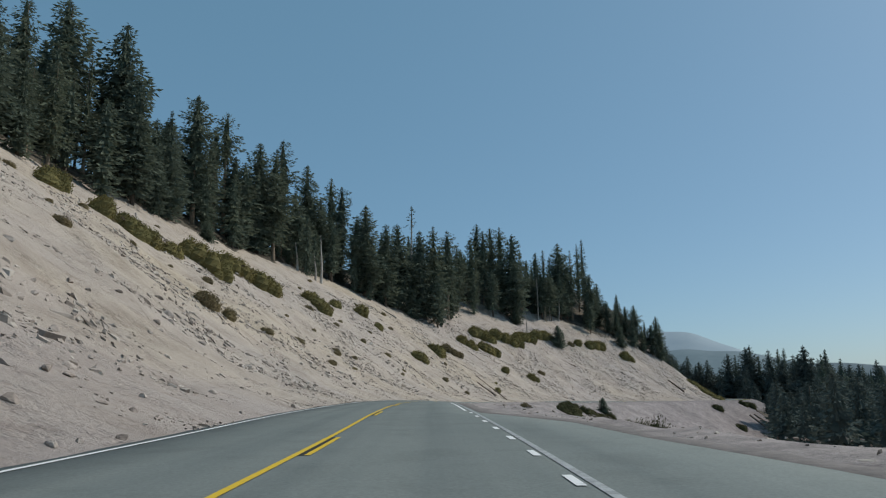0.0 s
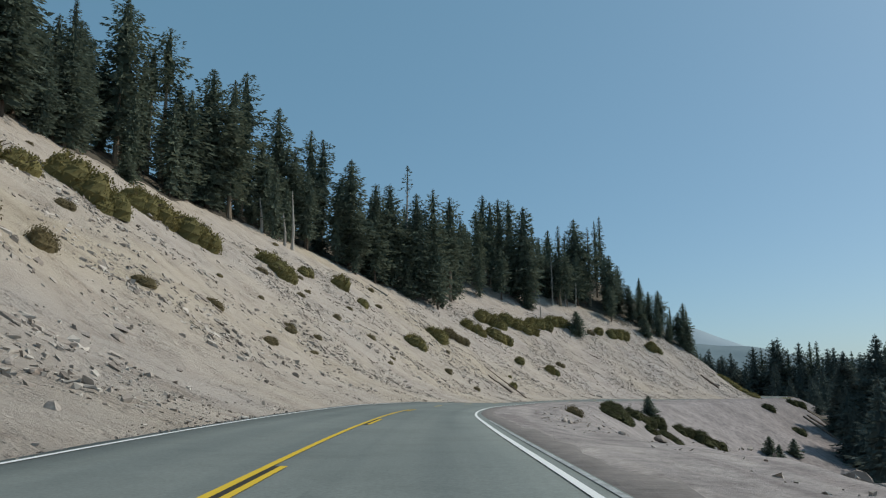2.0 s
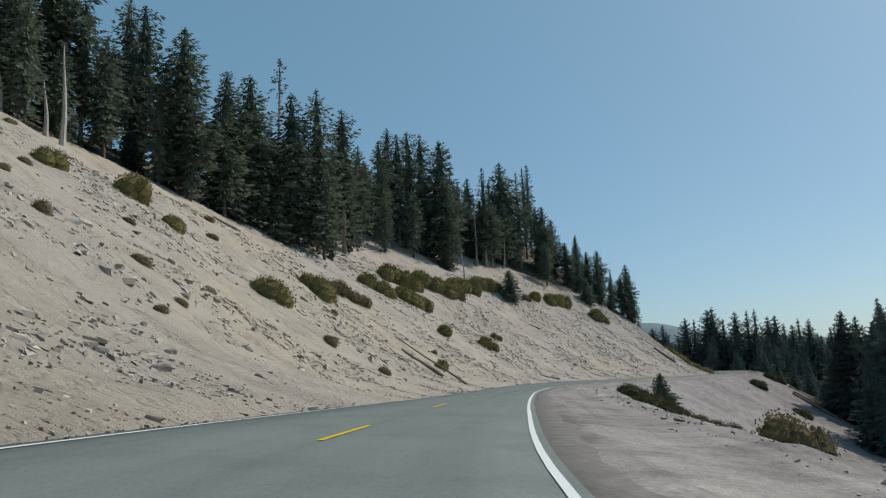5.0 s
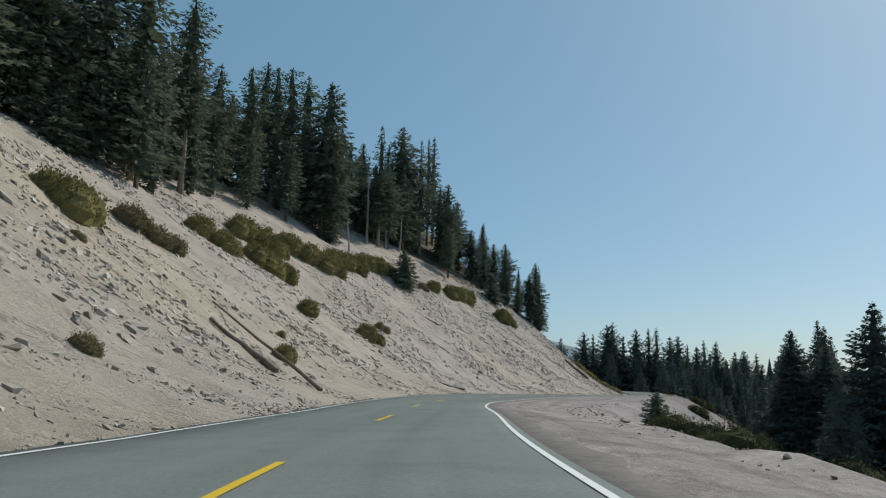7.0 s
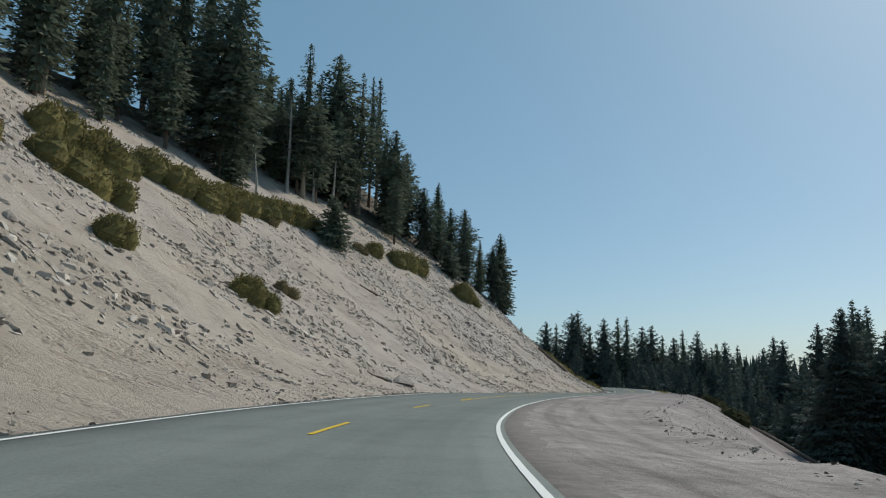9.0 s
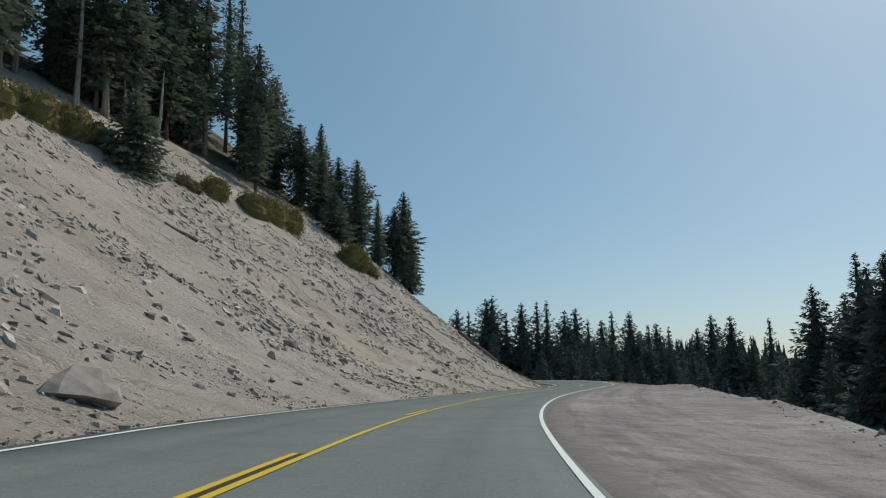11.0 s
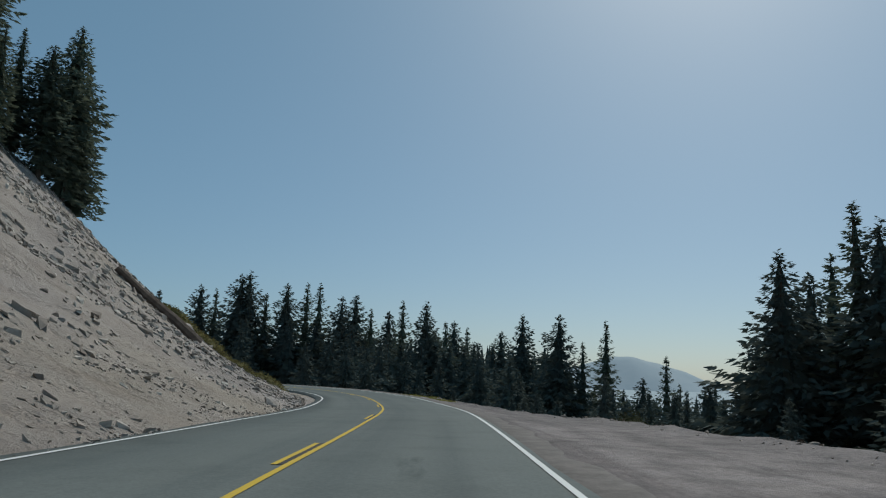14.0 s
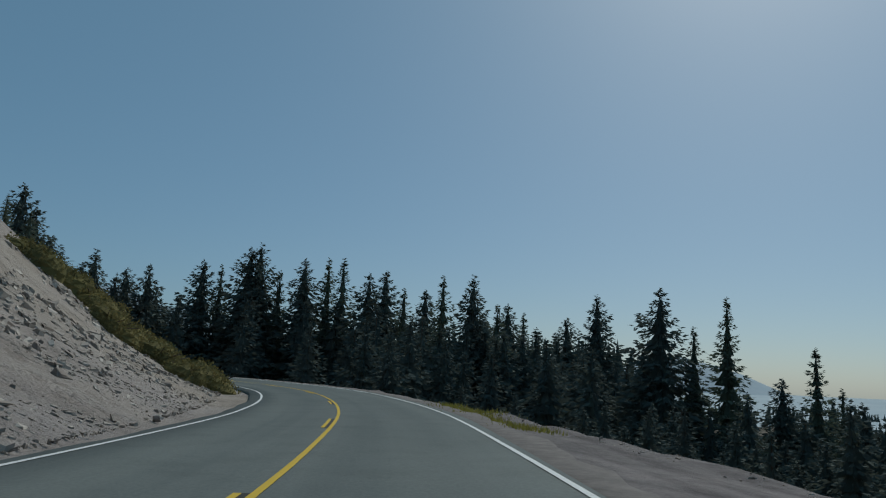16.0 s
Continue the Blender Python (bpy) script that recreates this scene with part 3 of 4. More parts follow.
def column(r):
    return min(1.0, (max(0.0, 1 - r) / 0.42) ** 0.75) * (0.72 + 0.28 * min(1, r * 5)) + 0.03


def rounded(r):
    return (0.6 + 0.4 * min(1, r * 3)) * max(0.05, 1 - r**3.2) ** 0.8


def spire(r):
    return min(1.0, (max(0.0, 1 - r) / 0.8) ** 0.85) * (0.75 + 0.25 * min(1, r * 5)) + 0.02


KINDS = {}


def conifer(kind, seed, height, label):
    """One tree at the world's origin, to be copied; its crown and trunk are parts."""
    rng = np.random.default_rng(seed)
    tree = tagged(new("conifer_tree"), label, "tree", "conifer trees")
    low = rng.uniform(0, 1)
    if kind == "fir":
        part("trunk", trunk_mesh(rng, height * 0.97, height * 0.014, BARK, 8, 0.06), tree)
        part("crown", crown_mesh(rng, height, 0.03 + 0.06 * low, height * 0.158, FIR, column, 0.16, 380, 1.05), tree)
    elif kind == "cone":
        part("trunk", trunk_mesh(rng, height * 0.97, height * 0.014, BARK, 6, 0.1), tree)
        part("crown", crown_mesh(rng, height, 0.02, height * 0.268, SHADED_FIR, cone, 0.1, 420, 1.25, 0.56, 0.24), tree)
    elif kind == "close":
        part("trunk", trunk_mesh(rng, height * 0.97, height * 0.014, BARK, 6, 0.1), tree)
        part("crown", crown_mesh(rng, height, 0.02, height * 0.25, SHADED_FIR, cone, 0.08, 640, 3.0, 0.56, 0.24), tree)
    elif kind == "tall":
        part("trunk", trunk_mesh(rng, height * 0.97, height * 0.014, PALE_BARK, 22, 0.05), tree)
        part("crown", crown_mesh(rng, height, 0.12 + 0.22 * low, height * 0.138, PINE, rounded, 0.26, 280, 1.1, 0.42, 0.42), tree)
    elif kind == "spire":
        part("trunk", trunk_mesh(rng, height * 0.98, height * 0.012, BARK, 14, 0.08), tree)
        part("crown", crown_mesh(rng, height, 0.04, height * 0.158, FIR, spire, 0.14, 340, 1.1, 0.5, 0.22), tree)
    elif kind == "sparse":
        part("trunk", trunk_mesh(rng, height * 0.99, height * 0.012, PALE_BARK, 46, 0.15), tree)
        part("crown", crown_mesh(rng, height, 0.22, height * 0.12, PINE, spire, 0.38, 280, 1.2, 0.3, 0.4), tree)
    elif kind == "bare":
        part("trunk", trunk_mesh(rng, height * 0.98, height * 0.016, PALE_BARK, 34, 0.3), tree)
        part("crown", crown_mesh(rng, height, 0.58, height * 0.115, PINE, rounded, 0.3, 130, 1.3, 0.3, 0.45), tree)
    elif kind == "snag":
        part("trunk", trunk_mesh(rng, height, height * 0.014, DEADWOOD, 60, 0.3), tree)
        part("crown", crown_mesh(rng, height, 0.78, height * 0.05, PINE, rounded, 0.5, 34, 1.2, 0.12, 0.5), tree, "last thin needled boughs")
    elif kind == "young":
        part("trunk", trunk_mesh(rng, height * 0.95, height * 0.018, BARK, 2, 0.1), tree)
        part("crown", crown_mesh(rng, height, 0.02, height * 0.42, FIR, cone, 0.05, 170, 2.2, 0.55, 0.25), tree)
    elif kind == "wood":
        part("trunk", trunk_mesh(rng, height * 0.97, height * 0.013, BARK, 6, 0.1), tree)
        part("crown", crown_mesh(rng, height, 0.04 + 0.14 * low, height * 0.155, FIR, rounded if seed % 2 else column, 0.2, 170, 0.65), tree)
    elif kind == "valley":
        part("trunk", trunk_mesh(rng, height * 0.97, height * 0.013, BARK, 4, 0.1), tree)
        part("crown", crown_mesh(rng, height, 0.03, height * 0.235, SHADED_FIR, cone, 0.12, 170, 0.62, 0.6, 0.25), tree)
    elif kind == "far":
        part("crown", far_crown(rng, height, height * 0.23), tree)
    KINDS.setdefault(kind, []).append((tree, height))


for seed in range(5):
    conifer("fir", 10 + seed, 22, "dark green fir with boughs down to the ground")
for seed in range(4):
    conifer("cone", 20 + seed, 22, "broad dark green fir with boughs down to the ground")
conifer("close", 16, 22, "dark green fir with boughs down to the ground")
for seed in range(4):
    conifer("tall", 30 + seed, 27, "tall dark pine with a bare lower trunk")
for seed in range(4):
    conifer("spire", 50 + seed, 24, "slender dark green spire-shaped fir")
for seed in range(3):
    conifer("sparse", 70 + seed, 26, "thin half-bare conifer with a pale trunk")
conifer("bare", 85, 26, "old pine with a bare pale trunk and a small crown")
for seed in range(2):
    conifer("snag", 90 + seed, 24, "dead grey snag with bare branch stubs")
for seed in range(2):
    conifer("young", 95 + seed, 5, "small young fir growing on the slope")
for seed in range(5):
    conifer("wood", 110 + seed, 21, "dark green fir of the wood")
for seed in range(4):
    conifer("valley", 130 + seed, 20, "dark green fir below the road")
for seed in range(3):
    conifer("far", 120 + seed, 20, "far dark fir in the valley")
USED = set()


def plant(kind, which, x, y, height, turn, z=None, spread=1.0):
    tree, full = KINDS[kind][which % len(KINDS[kind])]
    k = height / full
    wide = k**0.9 * spread * (0.9 + 0.2 * ((x * 7.31 + y * 3.77) % 1.0))
    if z is None:
        z = float(land(np.array([x]), np.array([y]))[0])
    m = pose(x, y, z - 0.15, 0, 0, turn) @ Matrix.Diagonal((wide, wide, k, 1))
    if tree in USED:
        made = copy_thing(tree, Matrix())
    else:
        made = tree
        USED.add(tree)
    made.matrix_basis = m
    return made


# trees that stand out on the skyline: x, y, height of the top
def stand(kind, rows, seed, spread=1.0):
    rng = np.random.default_rng(seed)
    for x, y, top in rows:
        z = float(land(np.array([x]), np.array([y]))[0])
        plant(kind, int(rng.integers(0, 9)), x, y, max(4.0, top - z), rng.uniform(0, 360), z, spread)


stand("tall", [(-43, 171, 65.5), (-33, 201, 62), (-37, 206, 66), (8, 279, 69), (17, 280.5, 67.7), (-61, 125, 50), (-54, 142, 65), (-42, 161, 59), (-36, 185, 54), (-7, 211, 52), (-3, 226, 54), (-65, 99, 63), (-56, 147, 67)], 1)
stand("tall", [(-7, 230, 43), (-4, 242, 51), (0, 248, 54), (5, 257, 58), (10, 269, 64), (13, 273, 66), (17, 271, 42), (20, 266, 43), (24, 276, 49), (43, 298, 60)], 11)
stand("fir", [(-39.6, 184, 63), (86, 315.5, 34.9), (76.5, 314.7, 39.7), (-57, 125, 50), (-55, 131, 55), (-49, 153, 55), (-45, 158, 60), (-25, 193, 54), (-20, 199, 50), (-17, 203, 51), (-11, 208, 50), (-66, 112, 70), (-59, 119, 69), (-60, 141, 59)], 2)
stand("fir", [(21, 269, 62), (42, 296, 64), (55, 299, 51), (59, 304, 48), (62, 301, 40), (72, 312, 39), (30, 283, 47), (33, 286, 47), (83, 313, 31)], 12)
stand("sparse", [(52.4, 310.1, 66.5), (56.1, 318.7, 70.4), (25, 280, 58), (34, 281, 58), (47, 296, 61), (38, 293, 58), (35, 290, 49)], 3)
stand("bare", [(-51, 152, 65), (-52.4, 149.5, 60.5)], 13)
stand("snag", [(-13.7, 215.1, 59.4), (31, 279, 50)], 4)
stand("spire", [(68.6, 311, 44.2), (81, 316, 33), (69, 313, 44), (73, 305, 36), (78, 309, 30), (66, 303, 39), (88, 318, 32)], 5)
stand("cone", [(156, 426, 24), (163, 417, 27), (165, 416, 28), (172, 408, 25), (177, 390, 21), (177, 384, 21), (175, 369, 16), (172, 353, 17), (193, 365, 15), (204, 359, 13), (195, 345, 16), (172, 318, 13), (182, 307, 2), (168, 281, 8)], 6)
stand("spire", [(159, 423, 23), (168, 412, 22), (175, 403, 25), (177, 400, 25), (177, 378, 17), (174, 363, 18), (186, 361, 14), (201, 368, 14), (175, 315, 8), (178, 312, 12), (185, 304, 6), (182, 300, 1), (176, 291, 2), (179, 279, 0)], 7)
stand("cone", [(106 + 3 * k, 431 - 0.9 * k + 4 * (k % 2), 25 - 0.5 * k + 2.5 * math.sin(2.3 * k)) for k in range(14)] + [(117.5, 424, 33.5), (120.2, 423.5, 29.5)], 10)
stand("cone", [(125, 262, 12), (132, 262, 11), (127, 255, 14), (141, 267, 10)], 8)
stand("close", [(102, 217.5, 15), (105, 239, 12), (104, 239, 8), (110, 236, 9)], 14)
stand("spire", [(135, 261, 13), (128, 257, 16), (123, 250, 14), (104.5, 360, 18.5), (108, 365, 18)], 9)


def strewn(seed, count, xr, yr, keep, gap, kinds, low, high, tops=None):
    """Places and sizes of trees strewn where keep(u, v, run) holds, no nearer than gap to one another; tops(v, y, x) caps how high they reach."""
    rng = np.random.default_rng(seed)
    done = []
    xs, ys = rng.uniform(*xr, count * 30), rng.uniform(*yr, count * 30)
    run, off, near = lane_at(xs, ys)
    us, vs = -off - TOE[near], off - EDGE[near]
    zs = land(xs, ys)
    fit = [i for i in range(len(xs)) if keep(us[i], vs[i], run[i])]
    for i in fit:
        if len(done) == count:
            break
        if any((xs[i] - q[2]) ** 2 + (ys[i] - q[3]) ** 2 < gap**2 for q in done):
            continue
        h = rng.uniform(low, high)
        if tops is not None:
            h = min(max(tops(vs[i], ys[i], xs[i]) + rng.uniform(-4, 2) - zs[i], 4.0), high + 12)
        done.append((kinds[int(rng.integers(0, len(kinds)))], int(rng.integers(0, 9)), float(xs[i]), float(ys[i]), h, rng.uniform(0, 360), float(zs[i])))
    return done


def woods(name, label, trees, needles=SHADED_FIR, spread=1.0):
    """Trees too many to count, joined into one thing."""
    verts, faces, slots, base = [], [], [], 0
    for kind, which, x, y, h, turn, z in trees:
        tree, full = KINDS[kind][which % len(KINDS[kind])]
        k = h / full
        wide = k**0.9 * spread * (0.9 + 0.2 * ((x * 7.31 + y * 3.77) % 1.0))
        c, s = math.cos(turn) * wide, math.sin(turn) * wide
        for child in tree.children:
            me = child.data
            v = np.empty(len(me.vertices) * 3)
            me.vertices.foreach_get("co", v)
            v = v.reshape(-1, 3)
            verts.append(np.stack([x + c * v[:, 0] - s * v[:, 1], y + s * v[:, 0] + c * v[:, 1], z - 0.15 + k * v[:, 2]], 1))
            f = np.empty(len(me.loops), int)
            me.loops.foreach_get("vertex_index", f)
            faces += [(f[p.loop_start:p.loop_start + p.loop_total] + base).tolist() for p in me.polygons]
            slots.append(np.full(len(me.polygons), 0 if child.name.startswith("crown") else 1))
            base += len(v)
    me = bpy.data.meshes.new(name)
    me.from_pydata(np.vstack(verts).tolist(), [], faces)
    me.materials.append(needles)
    me.materials.append(BARK)
    me.polygons.foreach_set("material_index", np.concatenate(slots).astype(np.int32))
    return tagged(new(name, me), label, "forest", kind="stuff")


def treeline(run):
    return np.interp(run, TREE_RUN, TREE_U)


def valley_top(v, y, x):
    if v > 40 and x - 80 > 1.45 * (y - 255) > 0:
        return -1.5
    return np.interp(y, [150, 255, 290, 305, 325, 360, 400], [1.5, 1.0, -3, -3, 3, 8, 14]) + 0.03 * min(v, 130)


MIXED = ["tall", "tall", "fir", "wood", "wood", "spire", "sparse"]
GREEN = ["valley"]
for row in strewn(23, 50, (-120, -20), (-10, 130), lambda u, v, run: treeline(run) < u < treeline(run) + 26 and run < 115, 4.0, MIXED, 13, 22):
    plant(*row)
for row in strewn(24, 20, (-70, 90), (60, 330), lambda u, v, run: treeline(run) < u < treeline(run) + 8 and run < 310, 4.0, ["fir", "young", "young"], 4, 9):
    plant(*row)
for row in strewn(25, 120, (10, 260), (60, 460), lambda u, v, run: np.interp(run, [235, 240, 285, 300], [40, 26, 22, 7]) < v < 52 and run < 390, 4.2, GREEN, 8, 20, valley_top):
    plant(*row)
woods("hillside_woods", "dense dark pine and fir wood on the hilltop", strewn(21, 135, (-120, 80), (30, 340), lambda u, v, run: treeline(run) + 3 < u < treeline(run) + 30 and run < 305, 4.2, ["wood"], 12, 20) + strewn(22, 26, (-60, 40), (140, 300), lambda u, v, run: treeline(run) - 2 < u < treeline(run) + 7 and 150 < run < 205, 3.6, ["wood"], 11, 19), FIR)
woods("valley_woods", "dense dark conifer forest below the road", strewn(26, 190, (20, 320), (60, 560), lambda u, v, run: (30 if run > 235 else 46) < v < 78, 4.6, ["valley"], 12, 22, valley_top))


# ---- farther woods, ridges ----
woods("distant_woods", "dense dark conifer forest filling the valley", strewn(31, 1500, (-60, 800), (60, 1300), lambda u, v, run: 75 < v < 520, 0.0, ["far"], 15, 20, lambda v, y, x: valley_top(v, y, x) - 1 - 0.02 * (v - 75)))


def ridge(name, label, centre, toward, width, height, depth, material, seed):
    """A far mountain: a long uneven crest with slopes on both sides."""
    rng = np.random.default_rng(seed)
    phase = rng.uniform(0, 6.28, 6)
    n, m = 90, 12
    a = np.array(toward) / np.linalg.norm(toward)
    side = np.array([a[1], -a[0]])
    verts, faces = [], []
    for i in range(n):
        f = i / (n - 1) * 2 - 1
        crest = height * (0.5 + 0.5 * math.cos(math.pi * f)) * (1 + 0.06 * math.sin(4 * f + phase[0]) + 0.03 * math.sin(11 * f + phase[1]) + 0.012 * math.sin(37 * f + phase[2]))
        for j in range(m):
            g = j / (m - 1) * 2 - 1
            p = np.array(centre) + side * f * width + a * g * depth
            z = crest * (1 - abs(g) ** 1.3) - 30 + 0.02 * height * math.sin(7 * g + 11 * f + phase[3])
            verts.append((p[0], p[1], z))
    for i in range(n - 1):
        for j in range(m - 1):
            k = i * m + j
            faces.append((k, k + m, k + m + 1, k + 1))
    return tagged(new(name, solid(name, verts, faces, material, True)), label, "mountain", kind="structure")


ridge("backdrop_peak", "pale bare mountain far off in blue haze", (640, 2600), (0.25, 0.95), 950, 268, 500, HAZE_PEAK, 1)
ridge("backdrop_ridge", "low haze-blue forested ridge far off", (700, 1500), (0.35, 0.9), 900, 85, 300, HAZE_RIDGE, 2)
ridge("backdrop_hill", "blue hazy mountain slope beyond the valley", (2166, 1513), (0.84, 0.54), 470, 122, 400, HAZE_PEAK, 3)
ridge("backdrop_hill", "low haze-blue forested hill beyond the road's bend", (330, 1150), (0.2, 0.9), 500, 105, 250, HAZE_RIDGE, 4)


# ---- shrubs ----
def slope_pose(x, y, turn=0.0, lift=0.0):
    """A pose on the ground, leaning with its slope."""
    e = 0.8
    z = land(np.array([x, x + e, x - e, x, x]), np.array([y, y, y, y + e, y - e]))
    normal = Vector((-(z[1] - z[2]) / (2 * e), -(z[3] - z[4]) / (2 * e), 1)).normalized()
    lean = Vector((0, 0, 1)).slerp(normal, 0.75)
    return Matrix.Translation((x, y, float(z[0]) + lift)) @ lean.to_track_quat("Z", "Y").to_matrix().to_4x4() @ pose(0, 0, 0, 0, 0, turn)


def shrub(seed, material, label, leaves=900, loose=0.12, name="manzanita_shrub", small=1.0):
    """A low mound of leaves over a tangle of stems, about one metre in radius."""
    rng = np.random.default_rng(seed)
    lobes = [(rng.uniform(-0.5, 0.5), rng.uniform(-0.5, 0.5), rng.uniform(0.4, 0.75), rng.uniform(0.35, 0.62)) for _ in range(8)]
    verts, faces = [], []
    for _ in range(leaves):
        cx, cy, r, h = lobes[int(rng.integers(0, 8))]
        w, e = rng.uniform(0, 6.28), math.asin(rng.uniform(0, 1) ** 0.8)
        k = 1 + rng.normal(0, loose)
        p = np.array([cx + r * k * math.cos(w) * math.cos(e), cy + r * k * math.sin(w) * math.cos(e), h * k * math.sin(e) - 0.05])
        a, b = rng.normal(0, 1, 3), rng.normal(0, 1, 3)
        a /= np.linalg.norm(a)
        b = np.cross(a, b)
        b /= np.linalg.norm(b)
        s = small * (rng.uniform(0.028, 0.055) if loose < 0.1 else rng.uniform(0.03, 0.065))
        n = len(verts)
        verts += [tuple(p - a * s), tuple(p + b * s * 0.65), tuple(p + a * s), tuple(p - b * s * 0.65)]
        faces.append((n, n + 1, n + 2, n + 3))
    if loose < 0.2:
        for cx, cy, r, h in lobes:
            n = len(verts)
            for i in range(4):
                e = i * 0.45
                for q in range(9):
                    w = q * 0.698 + 0.3 * i
                    k = 0.96 * (1 + rng.normal(0, 0.05))
                    verts.append((cx + r * k * math.cos(w) * math.cos(e), cy + r * k * math.sin(w) * math.cos(e), h * k * math.sin(e) - 0.1))
            verts.append((cx, cy, h * 0.88))
            faces += [(n + i * 9 + q, n + i * 9 + (q + 1) % 9, n + i * 9 + 9 + (q + 1) % 9, n + i * 9 + 9 + q) for i in range(3) for q in range(9)]
            faces += [(n + 27 + q, n + 27 + (q + 1) % 9, n + 36) for q in range(9)]
    thing = tagged(new(name), label, "shrub", "shrubs on the slope")
    part("foliage", solid("foliage", verts, faces, material), thing)
    verts, faces = [], []
    for _ in range(14):
        w, ln = rng.uniform(0, 6.28), rng.uniform(0.4, 0.95)
        mid = np.array([math.cos(w) * ln * 0.4, math.sin(w) * ln * 0.4, 0.2])
        tube(verts, faces, (0, 0, -0.1), mid, 0.035, 0.02, 4)
        tube(verts, faces, mid, mid + np.array([math.cos(w + 0.4) * ln * 0.5, math.sin(w + 0.4) * ln * 0.5, 0.22]), 0.02, 0.008, 4)
    part("woody_base", solid("woody_base", verts, faces, BARK), thing, "brown twisted wood")
    return thing


GREEN_SHRUBS = [shrub(200 + k, SHRUB, "rounded olive-green manzanita shrub on the scree slope", 1500, 0.07) for k in range(4)]
DRY_SHRUBS = [shrub(220 + k, DRY, "brown dry brush on the slope", 1500, 0.16, "dry_brush") for k in range(2)]
BANK_SHRUBS = [shrub(240 + k, BANK_LEAVES, "dense dark green brush at the edge of the bank", 5200, 0.09, "bank_brush", 0.5) for k in range(3)]
PLACED = set()


def scatter(kinds, rows, seed, flat=1.5):
    """Mounds at x, y, each with its radius."""
    rng = np.random.default_rng(seed)
    for x, y, r in rows:
        r *= 1.2
        k = kinds[int(rng.integers(0, len(kinds)))]
        m = slope_pose(x, y, rng.uniform(0, 360)) @ Matrix.Diagonal((r * rng.uniform(0.9, 1.1), r * rng.uniform(0.8, 1.0), r * flat * rng.uniform(0.9, 1.2) * (1.2 if r < 1.2 else 1.0), 1))
        if k in PLACED:
            k = copy_thing(k, Matrix())
        PLACED.add(k)
        k.matrix_basis = m


# the upper slope, from the first bend on
scatter(GREEN_SHRUBS, [(-42.8, 84.0, 2.0), (-41.0, 87.5, 2.0), (-39.8, 91.0, 2.1), (-38.4, 93.6, 1.8), (-38.4, 101.0, 2.3), (-36.6, 101.6, 2.4), (-34.9, 102.0, 2.1), (-37.2, 115.0, 2.2), (-35.6, 117.6, 2.4), (-33.8, 119.9, 2.2), (-31.9, 121.9, 2.2), (-43.6, 90.0, 1.9), (-48.1, 81.1, 2.3)], 41)
scatter(GREEN_SHRUBS, [(-28.6, 137.6, 1.9), (-26.6, 137.6, 1.8), (-25.6, 135.6, 1.4), (-26.1, 152.6, 1.5), (-21.7, 160.1, 1.8), (-17.6, 159.4, 1.0), (-8.7, 158.9, 1.7), (-6.3, 176.4, 2.0), (-4.9, 177.2, 2.1)], 42)
scatter(GREEN_SHRUBS, [(1.0, 209.6, 1.9), (3.0, 210.4, 1.9), (4.6, 209.4, 1.5), (5.2, 228.2, 2.6), (7.8, 229.2, 2.6), (9.8, 230.4, 2.2), (7.0, 217.0, 2.0), (9.0, 218.6, 2.1), (10.8, 220.0, 1.9), (12.0, 238.4, 2.6), (14.8, 238.2, 2.5), (17.4, 239.4, 2.5), (20.3, 241.4, 2.3)], 43, 1.5)
scatter(GREEN_SHRUBS, [(27.9, 260.6, 2.4), (31.0, 262.6, 2.6), (12.8, 204.9, 1.4), (21.4, 215.6, 1.5), (22.8, 216.4, 1.0), (9.2, 177.0, 1.0), (9.3, 187.0, 0.45), (33.4, 264.6, 1.9), (45.0, 273.2, 1.9), (49.6, 276.8, 2.2), (52.2, 279.4, 2.0), (54.2, 281.8, 2.2), (64.1, 285.3, 2.4), (66.8, 286.5, 1.7), (22.0, 250.9, 2.4), (24.4, 252.6, 2.4), (19.6, 248.4, 2.2)], 45)
# beyond the gravel shoulder
scatter(BANK_SHRUBS, [(25.6, 152.6, 1.6), (27.8, 155.8, 1.7), (29.6, 158.6, 1.8), (31.6, 160.4, 1.7), (39.6, 172.2, 2.0), (42.0, 174.0, 2.3), (44.4, 175.0, 2.2), (46.4, 175.6, 1.9), (27.6, 148.4, 1.3), (30.6, 152.6, 1.2), (33.4, 156.6, 1.3), (81.5, 234.8, 2.0), (103.0, 263.5, 2.0), (99.2, 260.8, 1.8), (85.0, 226.4, 1.8), (33.6, 169.2, 1.1), (34.6, 170.4, 1.2)], 52, 1.1)
scatter(BANK_SHRUBS, [(23.6, 153.2, 0.9), (22.4, 150.0, 1.2), (21.6, 147.0, 1.3), (20.9, 144.3, 1.4), (20.4, 141.4, 1.4), (19.6, 138.6, 1.4), (18.8, 136.0, 1.3), (23.0, 148.6, 1.5), (22.2, 142.8, 1.6), (21.0, 138.6, 1.5)], 53, 1.05)
# a thicket where the slope ends at the bend
rng = np.random.default_rng(46)
thicket = []
for k in range(40):
    i = int((rng.uniform(342, 368) + 30) * 2)
    off = -(TOE[i] + 0.3 + 12 * rng.uniform(0, 1) ** 1.5)
    thicket.append((LINE[i, 0] + AHEAD[i, 1] * off, LINE[i, 1] - AHEAD[i, 0] * off, rng.uniform(1.2, 2.4)))
scatter(GREEN_SHRUBS, thicket, 47, 1.1)
scatter(BANK_SHRUBS, [(9.3, 37.2, 1.2), (10.6, 37.6, 1.2)], 51, 2.4)
